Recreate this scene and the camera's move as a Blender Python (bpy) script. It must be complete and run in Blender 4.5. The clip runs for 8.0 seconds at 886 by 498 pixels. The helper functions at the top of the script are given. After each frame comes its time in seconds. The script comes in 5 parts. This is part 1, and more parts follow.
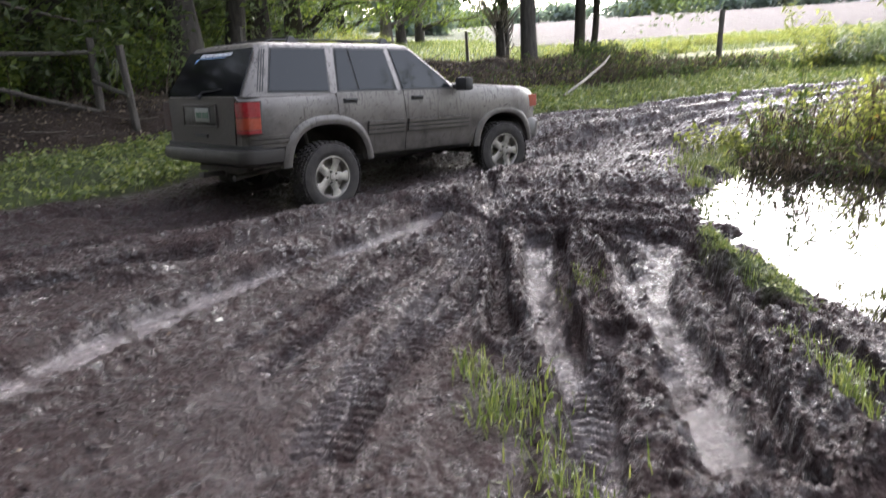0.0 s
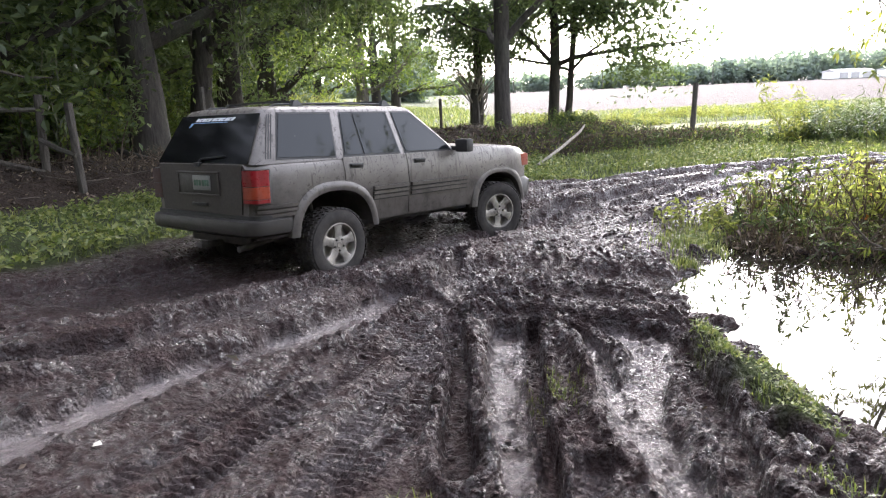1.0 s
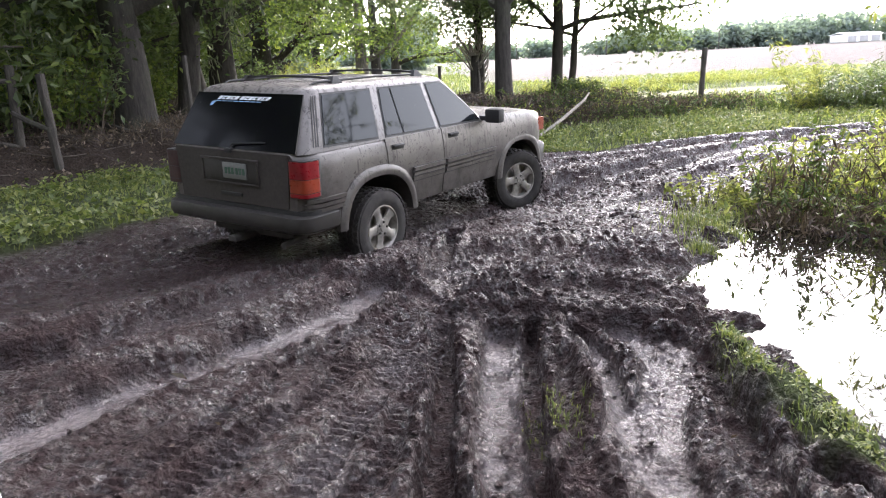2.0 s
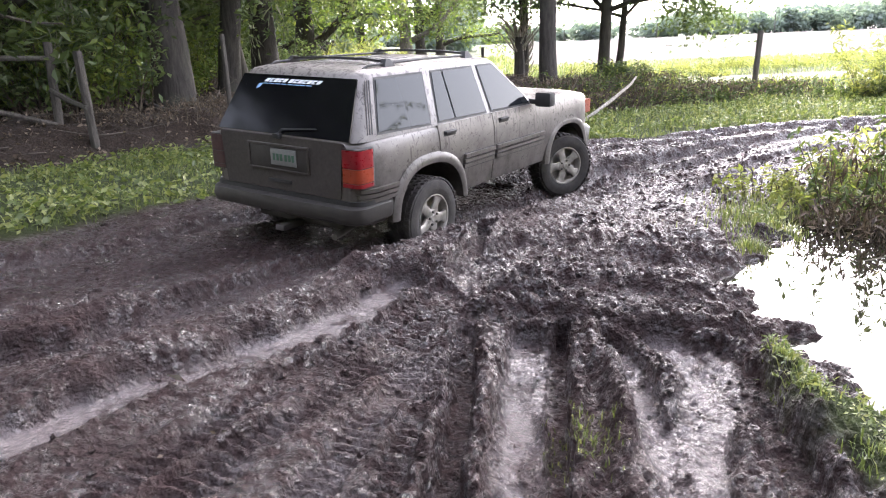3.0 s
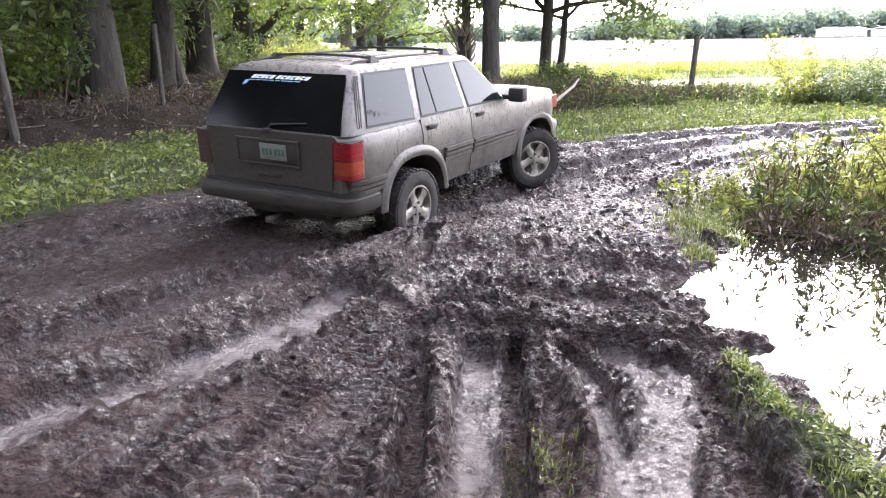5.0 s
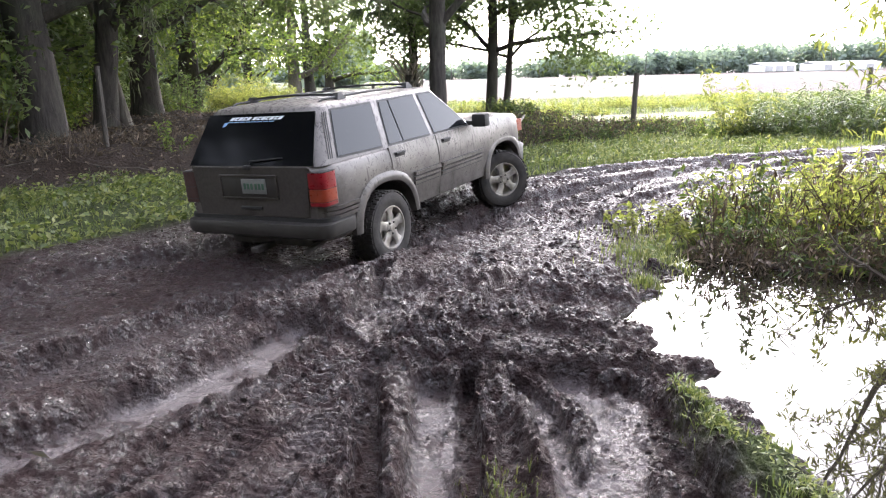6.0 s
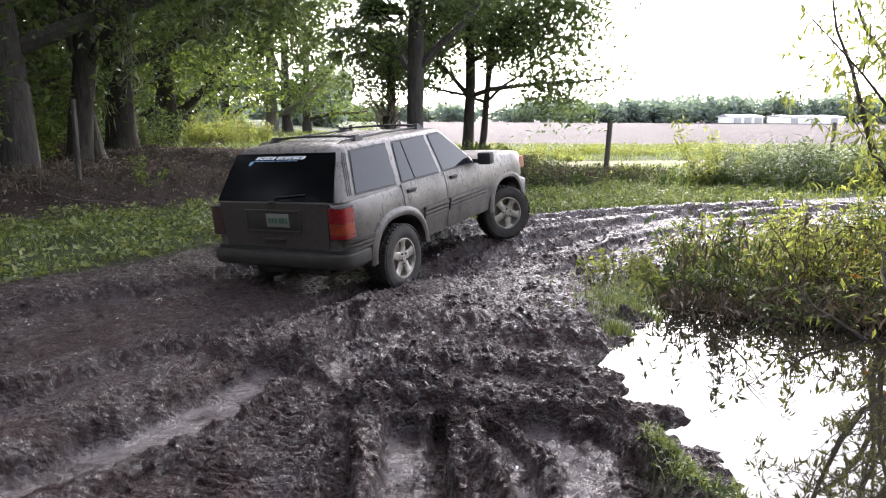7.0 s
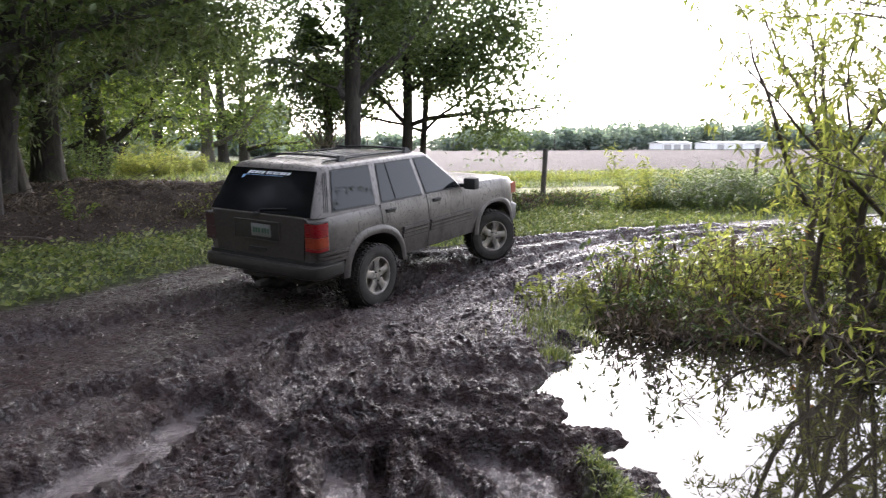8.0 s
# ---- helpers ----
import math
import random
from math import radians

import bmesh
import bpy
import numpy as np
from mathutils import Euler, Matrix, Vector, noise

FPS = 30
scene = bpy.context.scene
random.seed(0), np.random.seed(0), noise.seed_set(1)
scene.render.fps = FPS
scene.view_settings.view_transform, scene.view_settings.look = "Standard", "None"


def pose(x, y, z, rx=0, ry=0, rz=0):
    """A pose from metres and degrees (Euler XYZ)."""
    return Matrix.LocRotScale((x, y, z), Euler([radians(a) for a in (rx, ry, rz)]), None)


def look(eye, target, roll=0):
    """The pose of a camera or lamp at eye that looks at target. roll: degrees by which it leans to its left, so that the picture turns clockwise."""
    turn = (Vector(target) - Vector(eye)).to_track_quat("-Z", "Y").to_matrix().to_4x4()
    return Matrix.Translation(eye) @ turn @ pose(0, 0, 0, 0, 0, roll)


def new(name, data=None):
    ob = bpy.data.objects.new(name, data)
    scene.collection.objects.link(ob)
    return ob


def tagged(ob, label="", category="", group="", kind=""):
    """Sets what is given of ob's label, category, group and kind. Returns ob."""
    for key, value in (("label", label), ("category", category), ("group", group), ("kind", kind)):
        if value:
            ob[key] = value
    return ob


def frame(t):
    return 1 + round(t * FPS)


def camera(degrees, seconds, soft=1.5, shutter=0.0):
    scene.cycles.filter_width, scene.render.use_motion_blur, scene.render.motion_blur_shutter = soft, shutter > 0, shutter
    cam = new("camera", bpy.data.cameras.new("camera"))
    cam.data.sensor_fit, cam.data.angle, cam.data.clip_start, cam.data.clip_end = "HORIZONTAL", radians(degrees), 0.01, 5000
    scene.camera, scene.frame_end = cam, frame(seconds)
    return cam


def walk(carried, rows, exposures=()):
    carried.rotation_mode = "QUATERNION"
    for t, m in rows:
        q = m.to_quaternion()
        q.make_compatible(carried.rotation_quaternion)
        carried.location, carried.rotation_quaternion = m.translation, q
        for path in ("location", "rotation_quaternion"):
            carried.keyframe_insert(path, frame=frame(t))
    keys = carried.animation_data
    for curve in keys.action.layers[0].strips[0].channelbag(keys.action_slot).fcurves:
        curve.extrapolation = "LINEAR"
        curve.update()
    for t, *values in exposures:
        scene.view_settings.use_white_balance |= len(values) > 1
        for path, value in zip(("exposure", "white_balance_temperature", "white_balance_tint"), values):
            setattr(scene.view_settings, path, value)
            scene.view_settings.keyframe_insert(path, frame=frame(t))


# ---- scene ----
cam = camera(62.6, 8.0, 1.1, 0.25)
METRES, EYE, TILT, LEAN, TURN = 2.1707, 1.5238, -0.915, 2.70, 0.0
ROWS = [
    (0.0, 0.0, 0.0, 0.0, -0.28, -16.2, 0.97),
    (0.5, 0.0187, 0.1788, -0.0064, -3.16, -9.94, -0.48),
    (1.0, 0.0658, 0.3677, -0.0149, -2.0, -11.2, -0.29),
    (2.5, 0.1497, 0.7511, -0.0047, -1.59, -14.43, 0.46),
    (3.0, 0.1728, 0.8109, -0.0093, 1.67, -15.05, -0.46),
    (3.5, 0.1728, 0.863, -0.0032, -0.1, -15.19, -1.34),
    (4.0, 0.1499, 0.8993, -0.0102, -3.34, -15.32, -0.89),
    (4.5, 0.1459, 0.9164, -0.0111, -1.57, -15.82, -2.12),
    (6.0, 0.1535, 0.8966, -0.0065, -6.79, -12.17, -1.27),
    (6.5, 0.1507, 0.8922, -0.0033, -7.01, -11.08, -1.33),
    (7.0, 0.1499, 0.8934, 0.002, -8.6, -8.92, -2.92),
    (7.5, 0.1504, 0.8918, 0.002, -9.19, -7.95, -2.44),
    (8.0, 0.1641, 0.8931, 0.0049, -13.32, -6.49, -2.27),
]
walk(cam, [(t, pose(0, 0, EYE, TILT, LEAN, TURN) @ pose(METRES * x, METRES * y, METRES * z, 90 + pitch, roll, yaw)) for t, x, y, z, yaw, pitch, roll in ROWS],
     [(0.0, 1.58, 6200, 16), (1.0, 1.72, 6200, 17), (2.5, 1.95, 6200, 19), (3.5, 2.45, 6200, 21), (4.5, 2.42, 6200, 21), (6.5, 1.7, 6200, 18), (8.0, 1.2, 6200, 18)])

# ---------------------------------------------------------------- light
SUN_ELEV, SUN_AZ = 31.0, 12.0  # azimuth from straight ahead (+y) towards +x
world = bpy.data.worlds.new("sky")
scene.world = world
world.use_nodes = True
wn = world.node_tree.nodes
sky = wn.new("ShaderNodeTexSky")
sky.sky_type = "NISHITA"
sky.sun_disc = False
sky.sun_elevation = radians(SUN_ELEV)
sky.sun_rotation = radians(SUN_AZ)
sky.dust_density = 3.0
sky.air_density = 1.3
haze = wn.new("ShaderNodeHueSaturation")  # a thin white overcast takes most of the blue
haze.inputs["Saturation"].default_value = 0.35
world.node_tree.links.new(sky.outputs[0], haze.inputs["Color"])
world.node_tree.links.new(haze.outputs[0], wn["Background"].inputs[0])
wn["Background"].inputs[1].default_value = 0.34
sun = new("sun", bpy.data.lights.new("sun", "SUN"))
sun.data.energy = 2.0
sun.data.angle = radians(6.0)
sun.data.color = (1.0, 0.96, 0.89)
se, sa = radians(SUN_ELEV), radians(SUN_AZ)
sun_from = Vector((math.sin(sa) * math.cos(se), math.cos(sa) * math.cos(se), math.sin(se)))
sun.matrix_world = look(sun_from * 60, (0, 0, 0))

# ---------------------------------------------------------------- materials


def material(name):
    m = bpy.data.materials.new(name)
    m.use_nodes = True
    return m, m.node_tree.nodes, m.node_tree.links, m.node_tree.nodes["Principled BSDF"]


def noise_node(n, l, scale, detail=6.0, rough=0.6, coord="Object", dist=0.0):
    tc = n.new("ShaderNodeTexCoord")
    t = n.new("ShaderNodeTexNoise")
    t.inputs["Scale"].default_value = scale
    t.inputs["Detail"].default_value = detail
    t.inputs["Roughness"].default_value = rough
    t.inputs["Distortion"].default_value = dist
    l.new(tc.outputs[coord], t.inputs["Vector"])
    return t.outputs["Fac"]


def ramp(n, l, fac, *stops):
    r = n.new("ShaderNodeValToRGB")
    e = r.color_ramp.elements
    while len(e) < len(stops):
        e.new(0.5)
    for k, (p, c) in enumerate(stops):
        e[k].position = p
        e[k].color = (*c, 1) if len(c) == 3 else c
    l.new(fac, r.inputs[0])
    return r.outputs[0]


def grey(v):
    return (v, v, v)


def mix(n, l, fac, a, b, mode="MIX"):
    m = n.new("ShaderNodeMix")
    m.data_type = "RGBA"
    m.blend_type = mode
    for sock, val in ((m.inputs[0], fac), (m.inputs[6], a), (m.inputs[7], b)):
        if isinstance(val, (int, float)):
            sock.default_value = val
        elif isinstance(val, tuple):
            sock.default_value = (*val, 1)
        else:
            l.new(val, sock)
    return m.outputs[2]


def bump(n, l, bsdf, height, strength=0.5, distance=0.01):
    b = n.new("ShaderNodeBump")
    b.inputs["Strength"].default_value = strength
    b.inputs["Distance"].default_value = distance
    l.new(height, b.inputs["Height"])
    l.new(b.outputs[0], bsdf.inputs["Normal"])


def attribute(n, name):
    a = n.new("ShaderNodeAttribute")
    a.attribute_name = name
    return a.outputs["Fac"]


def plain(name, colour, rough, vary=0.25, scale=12.0, metal=0.0, relief=0.0, relief_scale=60.0, coat=0.0):
    m, n, l, b = material(name)
    f = noise_node(n, l, scale)
    dark = tuple(c * (1 - vary) for c in colour)
    lite = tuple(min(1, c * (1 + vary)) for c in colour)
    l.new(ramp(n, l, f, (0.3, dark), (0.7, lite)), b.inputs["Base Color"])
    l.new(ramp(n, l, noise_node(n, l, scale * 4), (0.3, grey(max(0.02, rough - 0.1))), (0.7, grey(min(1, rough + 0.12)))), b.inputs["Roughness"])
    b.inputs["Metallic"].default_value = metal
    b.inputs["Coat Weight"].default_value = coat
    if relief:
        bump(n, l, b, noise_node(n, l, relief_scale), relief)
    return m


def ground_material():
    m, n, l, b = material("ground_soil")
    fine = noise_node(n, l, 38.0, 8, 0.7)
    mid = noise_node(n, l, 6.0, 6, 0.65)
    big = noise_node(n, l, 0.9, 4, 0.6)
    mud = ramp(n, l, fine, (0.28, (0.009, 0.0055, 0.0051)), (0.5, (0.030, 0.0185, 0.0176)), (0.75, (0.070, 0.047, 0.045)))
    mud = mix(n, l, ramp(n, l, mid, (0.42, grey(0)), (0.68, grey(0.6))), mud, (0.050, 0.0305, 0.029))
    mud = mix(n, l, ramp(n, l, big, (0.45, grey(0)), (0.65, grey(0.4))), mud, (0.020, 0.0145, 0.0145))
    # grey silt in the soaked tracks, some sky sheen put into its colour
    wet = attribute(n, "wet")
    mud = mix(n, l, mix(n, l, 1.0, wet, ramp(n, l, noise_node(n, l, 9.0, 6, 0.7), (0.36, grey(0.35)), (0.6, grey(1.0))), "MULTIPLY"), mud, (0.070, 0.054, 0.053))
    grassy = ramp(n, l, mid, (0.3, (0.024, 0.024, 0.012)), (0.55, (0.046, 0.060, 0.020)), (0.8, (0.085, 0.10, 0.035)))
    litter = ramp(n, l, noise_node(n, l, 22.0, 6, 0.75), (0.3, (0.014, 0.0095, 0.008)), (0.5, (0.036, 0.025, 0.019)), (0.72, (0.085, 0.062, 0.048)))
    field = ramp(n, l, noise_node(n, l, 0.35, 6, 0.7), (0.3, (0.048, 0.038, 0.035)), (0.6, (0.074, 0.060, 0.055)), (0.8, (0.072, 0.072, 0.050)))
    # strip of short grass; sunlight is put into its pale yellow-green
    sunlit_strip = ramp(n, l, mid, (0.3, (0.17, 0.18, 0.08)), (0.7, (0.27, 0.255, 0.15)))
    c = mix(n, l, attribute(n, "grass"), mud, grassy)
    c = mix(n, l, attribute(n, "litter"), c, litter)
    c = mix(n, l, attribute(n, "field"), c, field)
    c = mix(n, l, attribute(n, "sunlit_strip"), c, sunlit_strip)
    l.new(c, b.inputs["Base Color"])
    grain = noise_node(n, l, 15.0, 5, 0.7)
    wetn = ramp(n, l, grain, (0.40, grey(0.62)), (0.52, grey(0.34)), (0.64, grey(0.15)))
    r = mix(n, l, wet, wetn, grey(0.15))
    r = mix(n, l, attribute(n, "dry"), r, grey(0.95))
    l.new(r, b.inputs["Roughness"])
    # only patches of the mud hold a film of water
    film = ramp(n, l, grain, (0.45, grey(0.08)), (0.60, grey(0.85)))
    film = mix(n, l, ramp(n, l, noise_node(n, l, 1.7, 4, 0.6), (0.36, grey(0.0)), (0.54, grey(1.0))), grey(0.10), film)
    film = mix(n, l, wet, film, grey(0.6))
    l.new(mix(n, l, attribute(n, "dry"), film, grey(0.2)), b.inputs["Specular IOR Level"])
    tc = n.new("ShaderNodeTexCoord")
    warp = n.new("ShaderNodeTexNoise")
    warp.inputs["Scale"].default_value = 14.0
    l.new(tc.outputs["Object"], warp.inputs["Vector"])
    wv = mix(n, l, 0.025, tc.outputs["Object"], warp.outputs["Color"], "ADD")
    crumbs = []
    for sc in (24.0, 58.0):
        v = n.new("ShaderNodeTexVoronoi")
        v.feature = "SMOOTH_F1"
        v.inputs["Smoothness"].default_value = 0.6
        v.inputs["Scale"].default_value = sc
        l.new(wv, v.inputs["Vector"])
        crumbs.append(v.outputs["Distance"])
    hc = n.new("ShaderNodeMath")
    hc.operation = "MULTIPLY_ADD"
    l.new(crumbs[1], hc.inputs[0])
    hc.inputs[1].default_value = -0.5
    l.new(fine, hc.inputs[2])
    hb = n.new("ShaderNodeMath")
    hb.operation = "MULTIPLY_ADD"
    l.new(crumbs[0], hb.inputs[0])
    hb.inputs[1].default_value = -0.8
    l.new(hc.outputs[0], hb.inputs[2])
    bp = n.new("ShaderNodeBump")
    bp.inputs["Distance"].default_value = 0.034
    l.new(ramp(n, l, wet, (0.0, grey(1.0)), (1.0, grey(0.5))), bp.inputs["Strength"])
    l.new(hb.outputs[0], bp.inputs["Height"])
    l.new(bp.outputs[0], b.inputs["Normal"])
    return m


def leaf_material(name, dark, mid, lite, pass_light=0.35, rough=0.5):
    """Leaves that let some sun through; every island has a shade of its own."""
    m, n, l, b = material(name)
    g = n.new("ShaderNodeNewGeometry")
    c = ramp(n, l, g.outputs["Random Per Island"], (0.0, dark), (0.5, mid), (1.0, lite))
    l.new(c, b.inputs["Base Color"])
    b.inputs["Roughness"].default_value = rough
    t = n.new("ShaderNodeBsdfTranslucent")
    l.new(mix(n, l, 1.0, c, (1.35, 1.42, 0.86), "MULTIPLY"), t.inputs[0])
    s = n.new("ShaderNodeMixShader")
    s.inputs[0].default_value = pass_light
    l.new(b.outputs[0], s.inputs[1])
    l.new(t.outputs[0], s.inputs[2])
    l.new(s.outputs[0], n["Material Output"].inputs[0])
    return m


def bark_material(name, dark, lite, scale=7.0):
    m, n, l, b = material(name)
    tc = n.new("ShaderNodeTexCoord")
    mp = n.new("ShaderNodeMapping")
    mp.inputs["Scale"].default_value = (scale * 1.6, scale * 1.6, scale * 0.28)
    l.new(tc.outputs["Object"], mp.inputs[0])
    t = n.new("ShaderNodeTexNoise")
    t.inputs["Detail"].default_value = 8
    t.inputs["Roughness"].default_value = 0.7
    t.inputs["Scale"].default_value = 1.0
    l.new(mp.outputs[0], t.inputs[0])
    c = ramp(n, l, t.outputs["Fac"], (0.32, dark), (0.62, lite))
    c = mix(n, l, ramp(n, l, noise_node(n, l, 0.9), (0.5, grey(0)), (0.7, grey(0.5))), c, (0.075, 0.085, 0.055))
    l.new(c, b.inputs["Base Color"])
    b.inputs["Roughness"].default_value = 0.9
    bump(n, l, b, t.outputs["Fac"], 1.0, 0.03)
    return m


def paint_material(name="car_paint", caked=0.0):
    """Champagne-grey car paint under a film of dried and wet mud that thickens towards the sills."""
    m, n, l, b = material(name)
    tc = n.new("ShaderNodeTexCoord")
    sx = n.new("ShaderNodeSeparateXYZ")
    l.new(tc.outputs["Object"], sx.inputs[0])
    film = noise_node(n, l, 2.2, 7, 0.65)
    speck = noise_node(n, l, 34.0, 4, 0.75)
    paint = ramp(n, l, film, (0.3, (0.110, 0.096, 0.085)), (0.7, (0.195, 0.172, 0.152)))
    mudc = ramp(n, l, speck, (0.3, (0.020, 0.015, 0.013)), (0.7, (0.050, 0.040, 0.034)))
    # drips that ran down, and flung spatter
    mp = n.new("ShaderNodeMapping")
    mp.inputs["Scale"].default_value = (26.0, 26.0, 2.6)
    l.new(tc.outputs["Object"], mp.inputs[0])
    run = n.new("ShaderNodeTexNoise")
    run.inputs["Detail"].default_value = 5
    run.inputs["Scale"].default_value = 1.0
    l.new(mp.outputs[0], run.inputs[0])
    drip = ramp(n, l, run.outputs["Fac"], (0.50, grey(0)), (0.66, grey(0.75)))
    blot = ramp(n, l, noise_node(n, l, 17.0, 5, 0.75, dist=0.8), (0.56, grey(0)), (0.63, grey(0.9)))
    h = n.new("ShaderNodeMapRange")
    h.inputs["From Min"].default_value = 0.95
    h.inputs["From Max"].default_value = 0.05
    l.new(sx.outputs["Z"], h.inputs["Value"])
    a = n.new("ShaderNodeMath")
    a.operation = "MULTIPLY_ADD"
    l.new(h.outputs[0], a.inputs[0])
    a.inputs[1].default_value = 0.30
    l.new(film, a.inputs[2])
    spl = ramp(n, l, a.outputs[0], (0.46 - caked, grey(0.0)), (0.84 - caked, grey(0.92)))
    dots = ramp(n, l, speck, (0.57, grey(0)), (0.63, grey(0.85)))
    mask = mix(n, l, 1.0, mix(n, l, 1.0, spl, dots, "LIGHTEN"), mix(n, l, 1.0, drip, blot, "LIGHTEN"), "LIGHTEN")
    l.new(mix(n, l, mask, paint, mudc), b.inputs["Base Color"])
    l.new(mix(n, l, mask, grey(0.34), grey(0.72)), b.inputs["Roughness"])
    b.inputs["Metallic"].default_value = 0.15
    b.inputs["Coat Weight"].default_value = 0.25
    b.inputs["Coat Roughness"].default_value = 0.25
    bump(n, l, b, speck, 0.05, 0.003)
    return m


def glass_material(name, tint, rough=0.06, fleck=0.60, spec=0.2):
    """Dark tinted car glass, spattered with mud."""
    m, n, l, b = material(name)
    speck = noise_node(n, l, 26.0, 4, 0.8, dist=0.6)
    streak = ramp(n, l, speck, (fleck, grey(0)), (fleck + 0.08, grey(0.75)))
    l.new(mix(n, l, streak, tint, (0.13, 0.115, 0.10)), b.inputs["Base Color"])
    l.new(mix(n, l, streak, grey(rough), grey(0.7)), b.inputs["Roughness"])
    b.inputs["IOR"].default_value = 1.45
    b.inputs["Specular IOR Level"].default_value = spec
    return m


def water_material():
    m, n, l, b = material("puddle_water")
    b.inputs["Base Color"].default_value = (0.018, 0.016, 0.012, 1)
    b.inputs["Roughness"].default_value = 0.015
    b.inputs["IOR"].default_value = 1.333
    b.inputs["Specular IOR Level"].default_value = 0.6
    bump(n, l, b, noise_node(n, l, 5.0, 3, 0.5), 0.02, 0.01)
    return m


M_GROUND = ground_material()
M_WATER = water_material()
M_PAINT = paint_material()
# heavier mud for the tail, with the tail's shade put into the dark cover
M_PAINT_MUD_SHADE = paint_material("mud_and_shade_paint", 0.52)
M_GLASS = glass_material("rear_glass", (0.004, 0.004, 0.005), 0.10, 0.68)
M_SIDE_GLASS = glass_material("side_glass", (0.012, 0.014, 0.016), 0.035, 0.67, 0.34)
M_TRIM = plain("black_trim", (0.018, 0.017, 0.017), 0.6, 0.3, 20)
M_CLAD = plain("grey_cladding", (0.027, 0.023, 0.020), 0.5, 0.35, 6, relief=0.05)
M_TYRE = plain("muddy_tyre", (0.030, 0.025, 0.022), 0.75, 0.5, 14, relief=0.3)
M_RIM = plain("muddy_alloy", (0.36, 0.33, 0.295), 0.40, 0.45, 9, metal=0.55)
M_LENS_RED = plain("red_lens", (0.20, 0.005, 0.010), 0.32, 0.25, 10)
M_LENS_DIRTY = plain("mud_covered_lens", (0.045, 0.018, 0.016), 0.6, 0.3, 10)
M_LENS_AMBER = plain("amber_lens", (0.24, 0.036, 0.013), 0.32, 0.25, 10)
M_LENS_CLEAR = plain("clear_lens", (0.62, 0.60, 0.55), 0.2, 0.1, 10)
M_WHITE = plain("white_vinyl", (0.78, 0.79, 0.82), 0.5, 0.08, 30)
M_BLUE = plain("pale_blue_vinyl", (0.25, 0.42, 0.65), 0.5, 0.1, 30)
M_PLATE = plain("plate_white", (0.17, 0.17, 0.158), 0.45, 0.12, 30)
M_PLATE_INK = plain("plate_ink", (0.05, 0.11, 0.07), 0.5, 0.1, 30)
M_STEEL = plain("dirty_steel", (0.05, 0.043, 0.038), 0.8, 0.4, 15)
M_BARK = bark_material("oak_bark", (0.013, 0.0105, 0.009), (0.058, 0.049, 0.041))
M_BARK_PALE = bark_material("pale_bark", (0.05, 0.043, 0.035), (0.15, 0.13, 0.105))
M_STEM = plain("weed_stem", (0.075, 0.055, 0.035), 0.8, 0.4, 20)
M_TWIG = plain("grey_twig", (0.085, 0.068, 0.055), 0.85, 0.4, 15)
M_DEADWOOD = bark_material("dead_wood", (0.13, 0.11, 0.09), (0.33, 0.29, 0.24), 10)
M_POST = bark_material("fence_wood", (0.030, 0.025, 0.020), (0.085, 0.073, 0.061), 12)
M_OAK = leaf_material("oak_leaves", (0.045, 0.064, 0.030), (0.080, 0.110, 0.045), (0.13, 0.16, 0.066), 0.52, 0.42)
M_OAK_LITE = leaf_material("bright_leaves", (0.055, 0.090, 0.020), (0.115, 0.160, 0.034), (0.20, 0.23, 0.055), 0.5)
M_PALM = leaf_material("palm_fronds", (0.022, 0.040, 0.014), (0.036, 0.060, 0.020), (0.06, 0.085, 0.03), 0.3)
M_MOSS = leaf_material("hanging_moss", (0.09, 0.10, 0.07), (0.14, 0.15, 0.10), (0.19, 0.19, 0.14), 0.3, 0.9)
M_WEED = leaf_material("weed_leaves", (0.095, 0.108, 0.034), (0.17, 0.186, 0.056), (0.28, 0.28, 0.094), 0.62)
M_WEED_DARK = leaf_material("dark_weed_leaves", (0.030, 0.048, 0.014), (0.055, 0.082, 0.022), (0.10, 0.13, 0.03), 0.4)
M_GRASS = leaf_material("grass_blades", (0.062, 0.085, 0.026), (0.12, 0.150, 0.044), (0.24, 0.25, 0.095), 0.45, 0.4)
M_DRYLEAF = leaf_material("fallen_leaves", (0.04, 0.027, 0.020), (0.085, 0.060, 0.043), (0.19, 0.145, 0.11), 0.15, 0.8)
M_ORANGE = leaf_material("orange_leaves", (0.40, 0.14, 0.03), (0.52, 0.20, 0.04), (0.55, 0.28, 0.06), 0.4)
# distant leaves: the air's haze is put into their pale blue-green colour
M_FARWOOD_HAZE = leaf_material("haze_tinted_foliage", (0.15, 0.19, 0.19), (0.19, 0.23, 0.225), (0.23, 0.27, 0.26), 0.5, 0.9)
M_SHED = plain("white_sheet_metal", (0.78, 0.78, 0.76), 0.5, 0.06, 0.6)
M_ROOF = plain("grey_roof", (0.35, 0.34, 0.33), 0.6, 0.15, 0.6)
M_PALELEAF = plain("pale_leaf", (0.62, 0.58, 0.50), 0.6, 0.1, 40)

# ---------------------------------------------------------------- geometry helpers


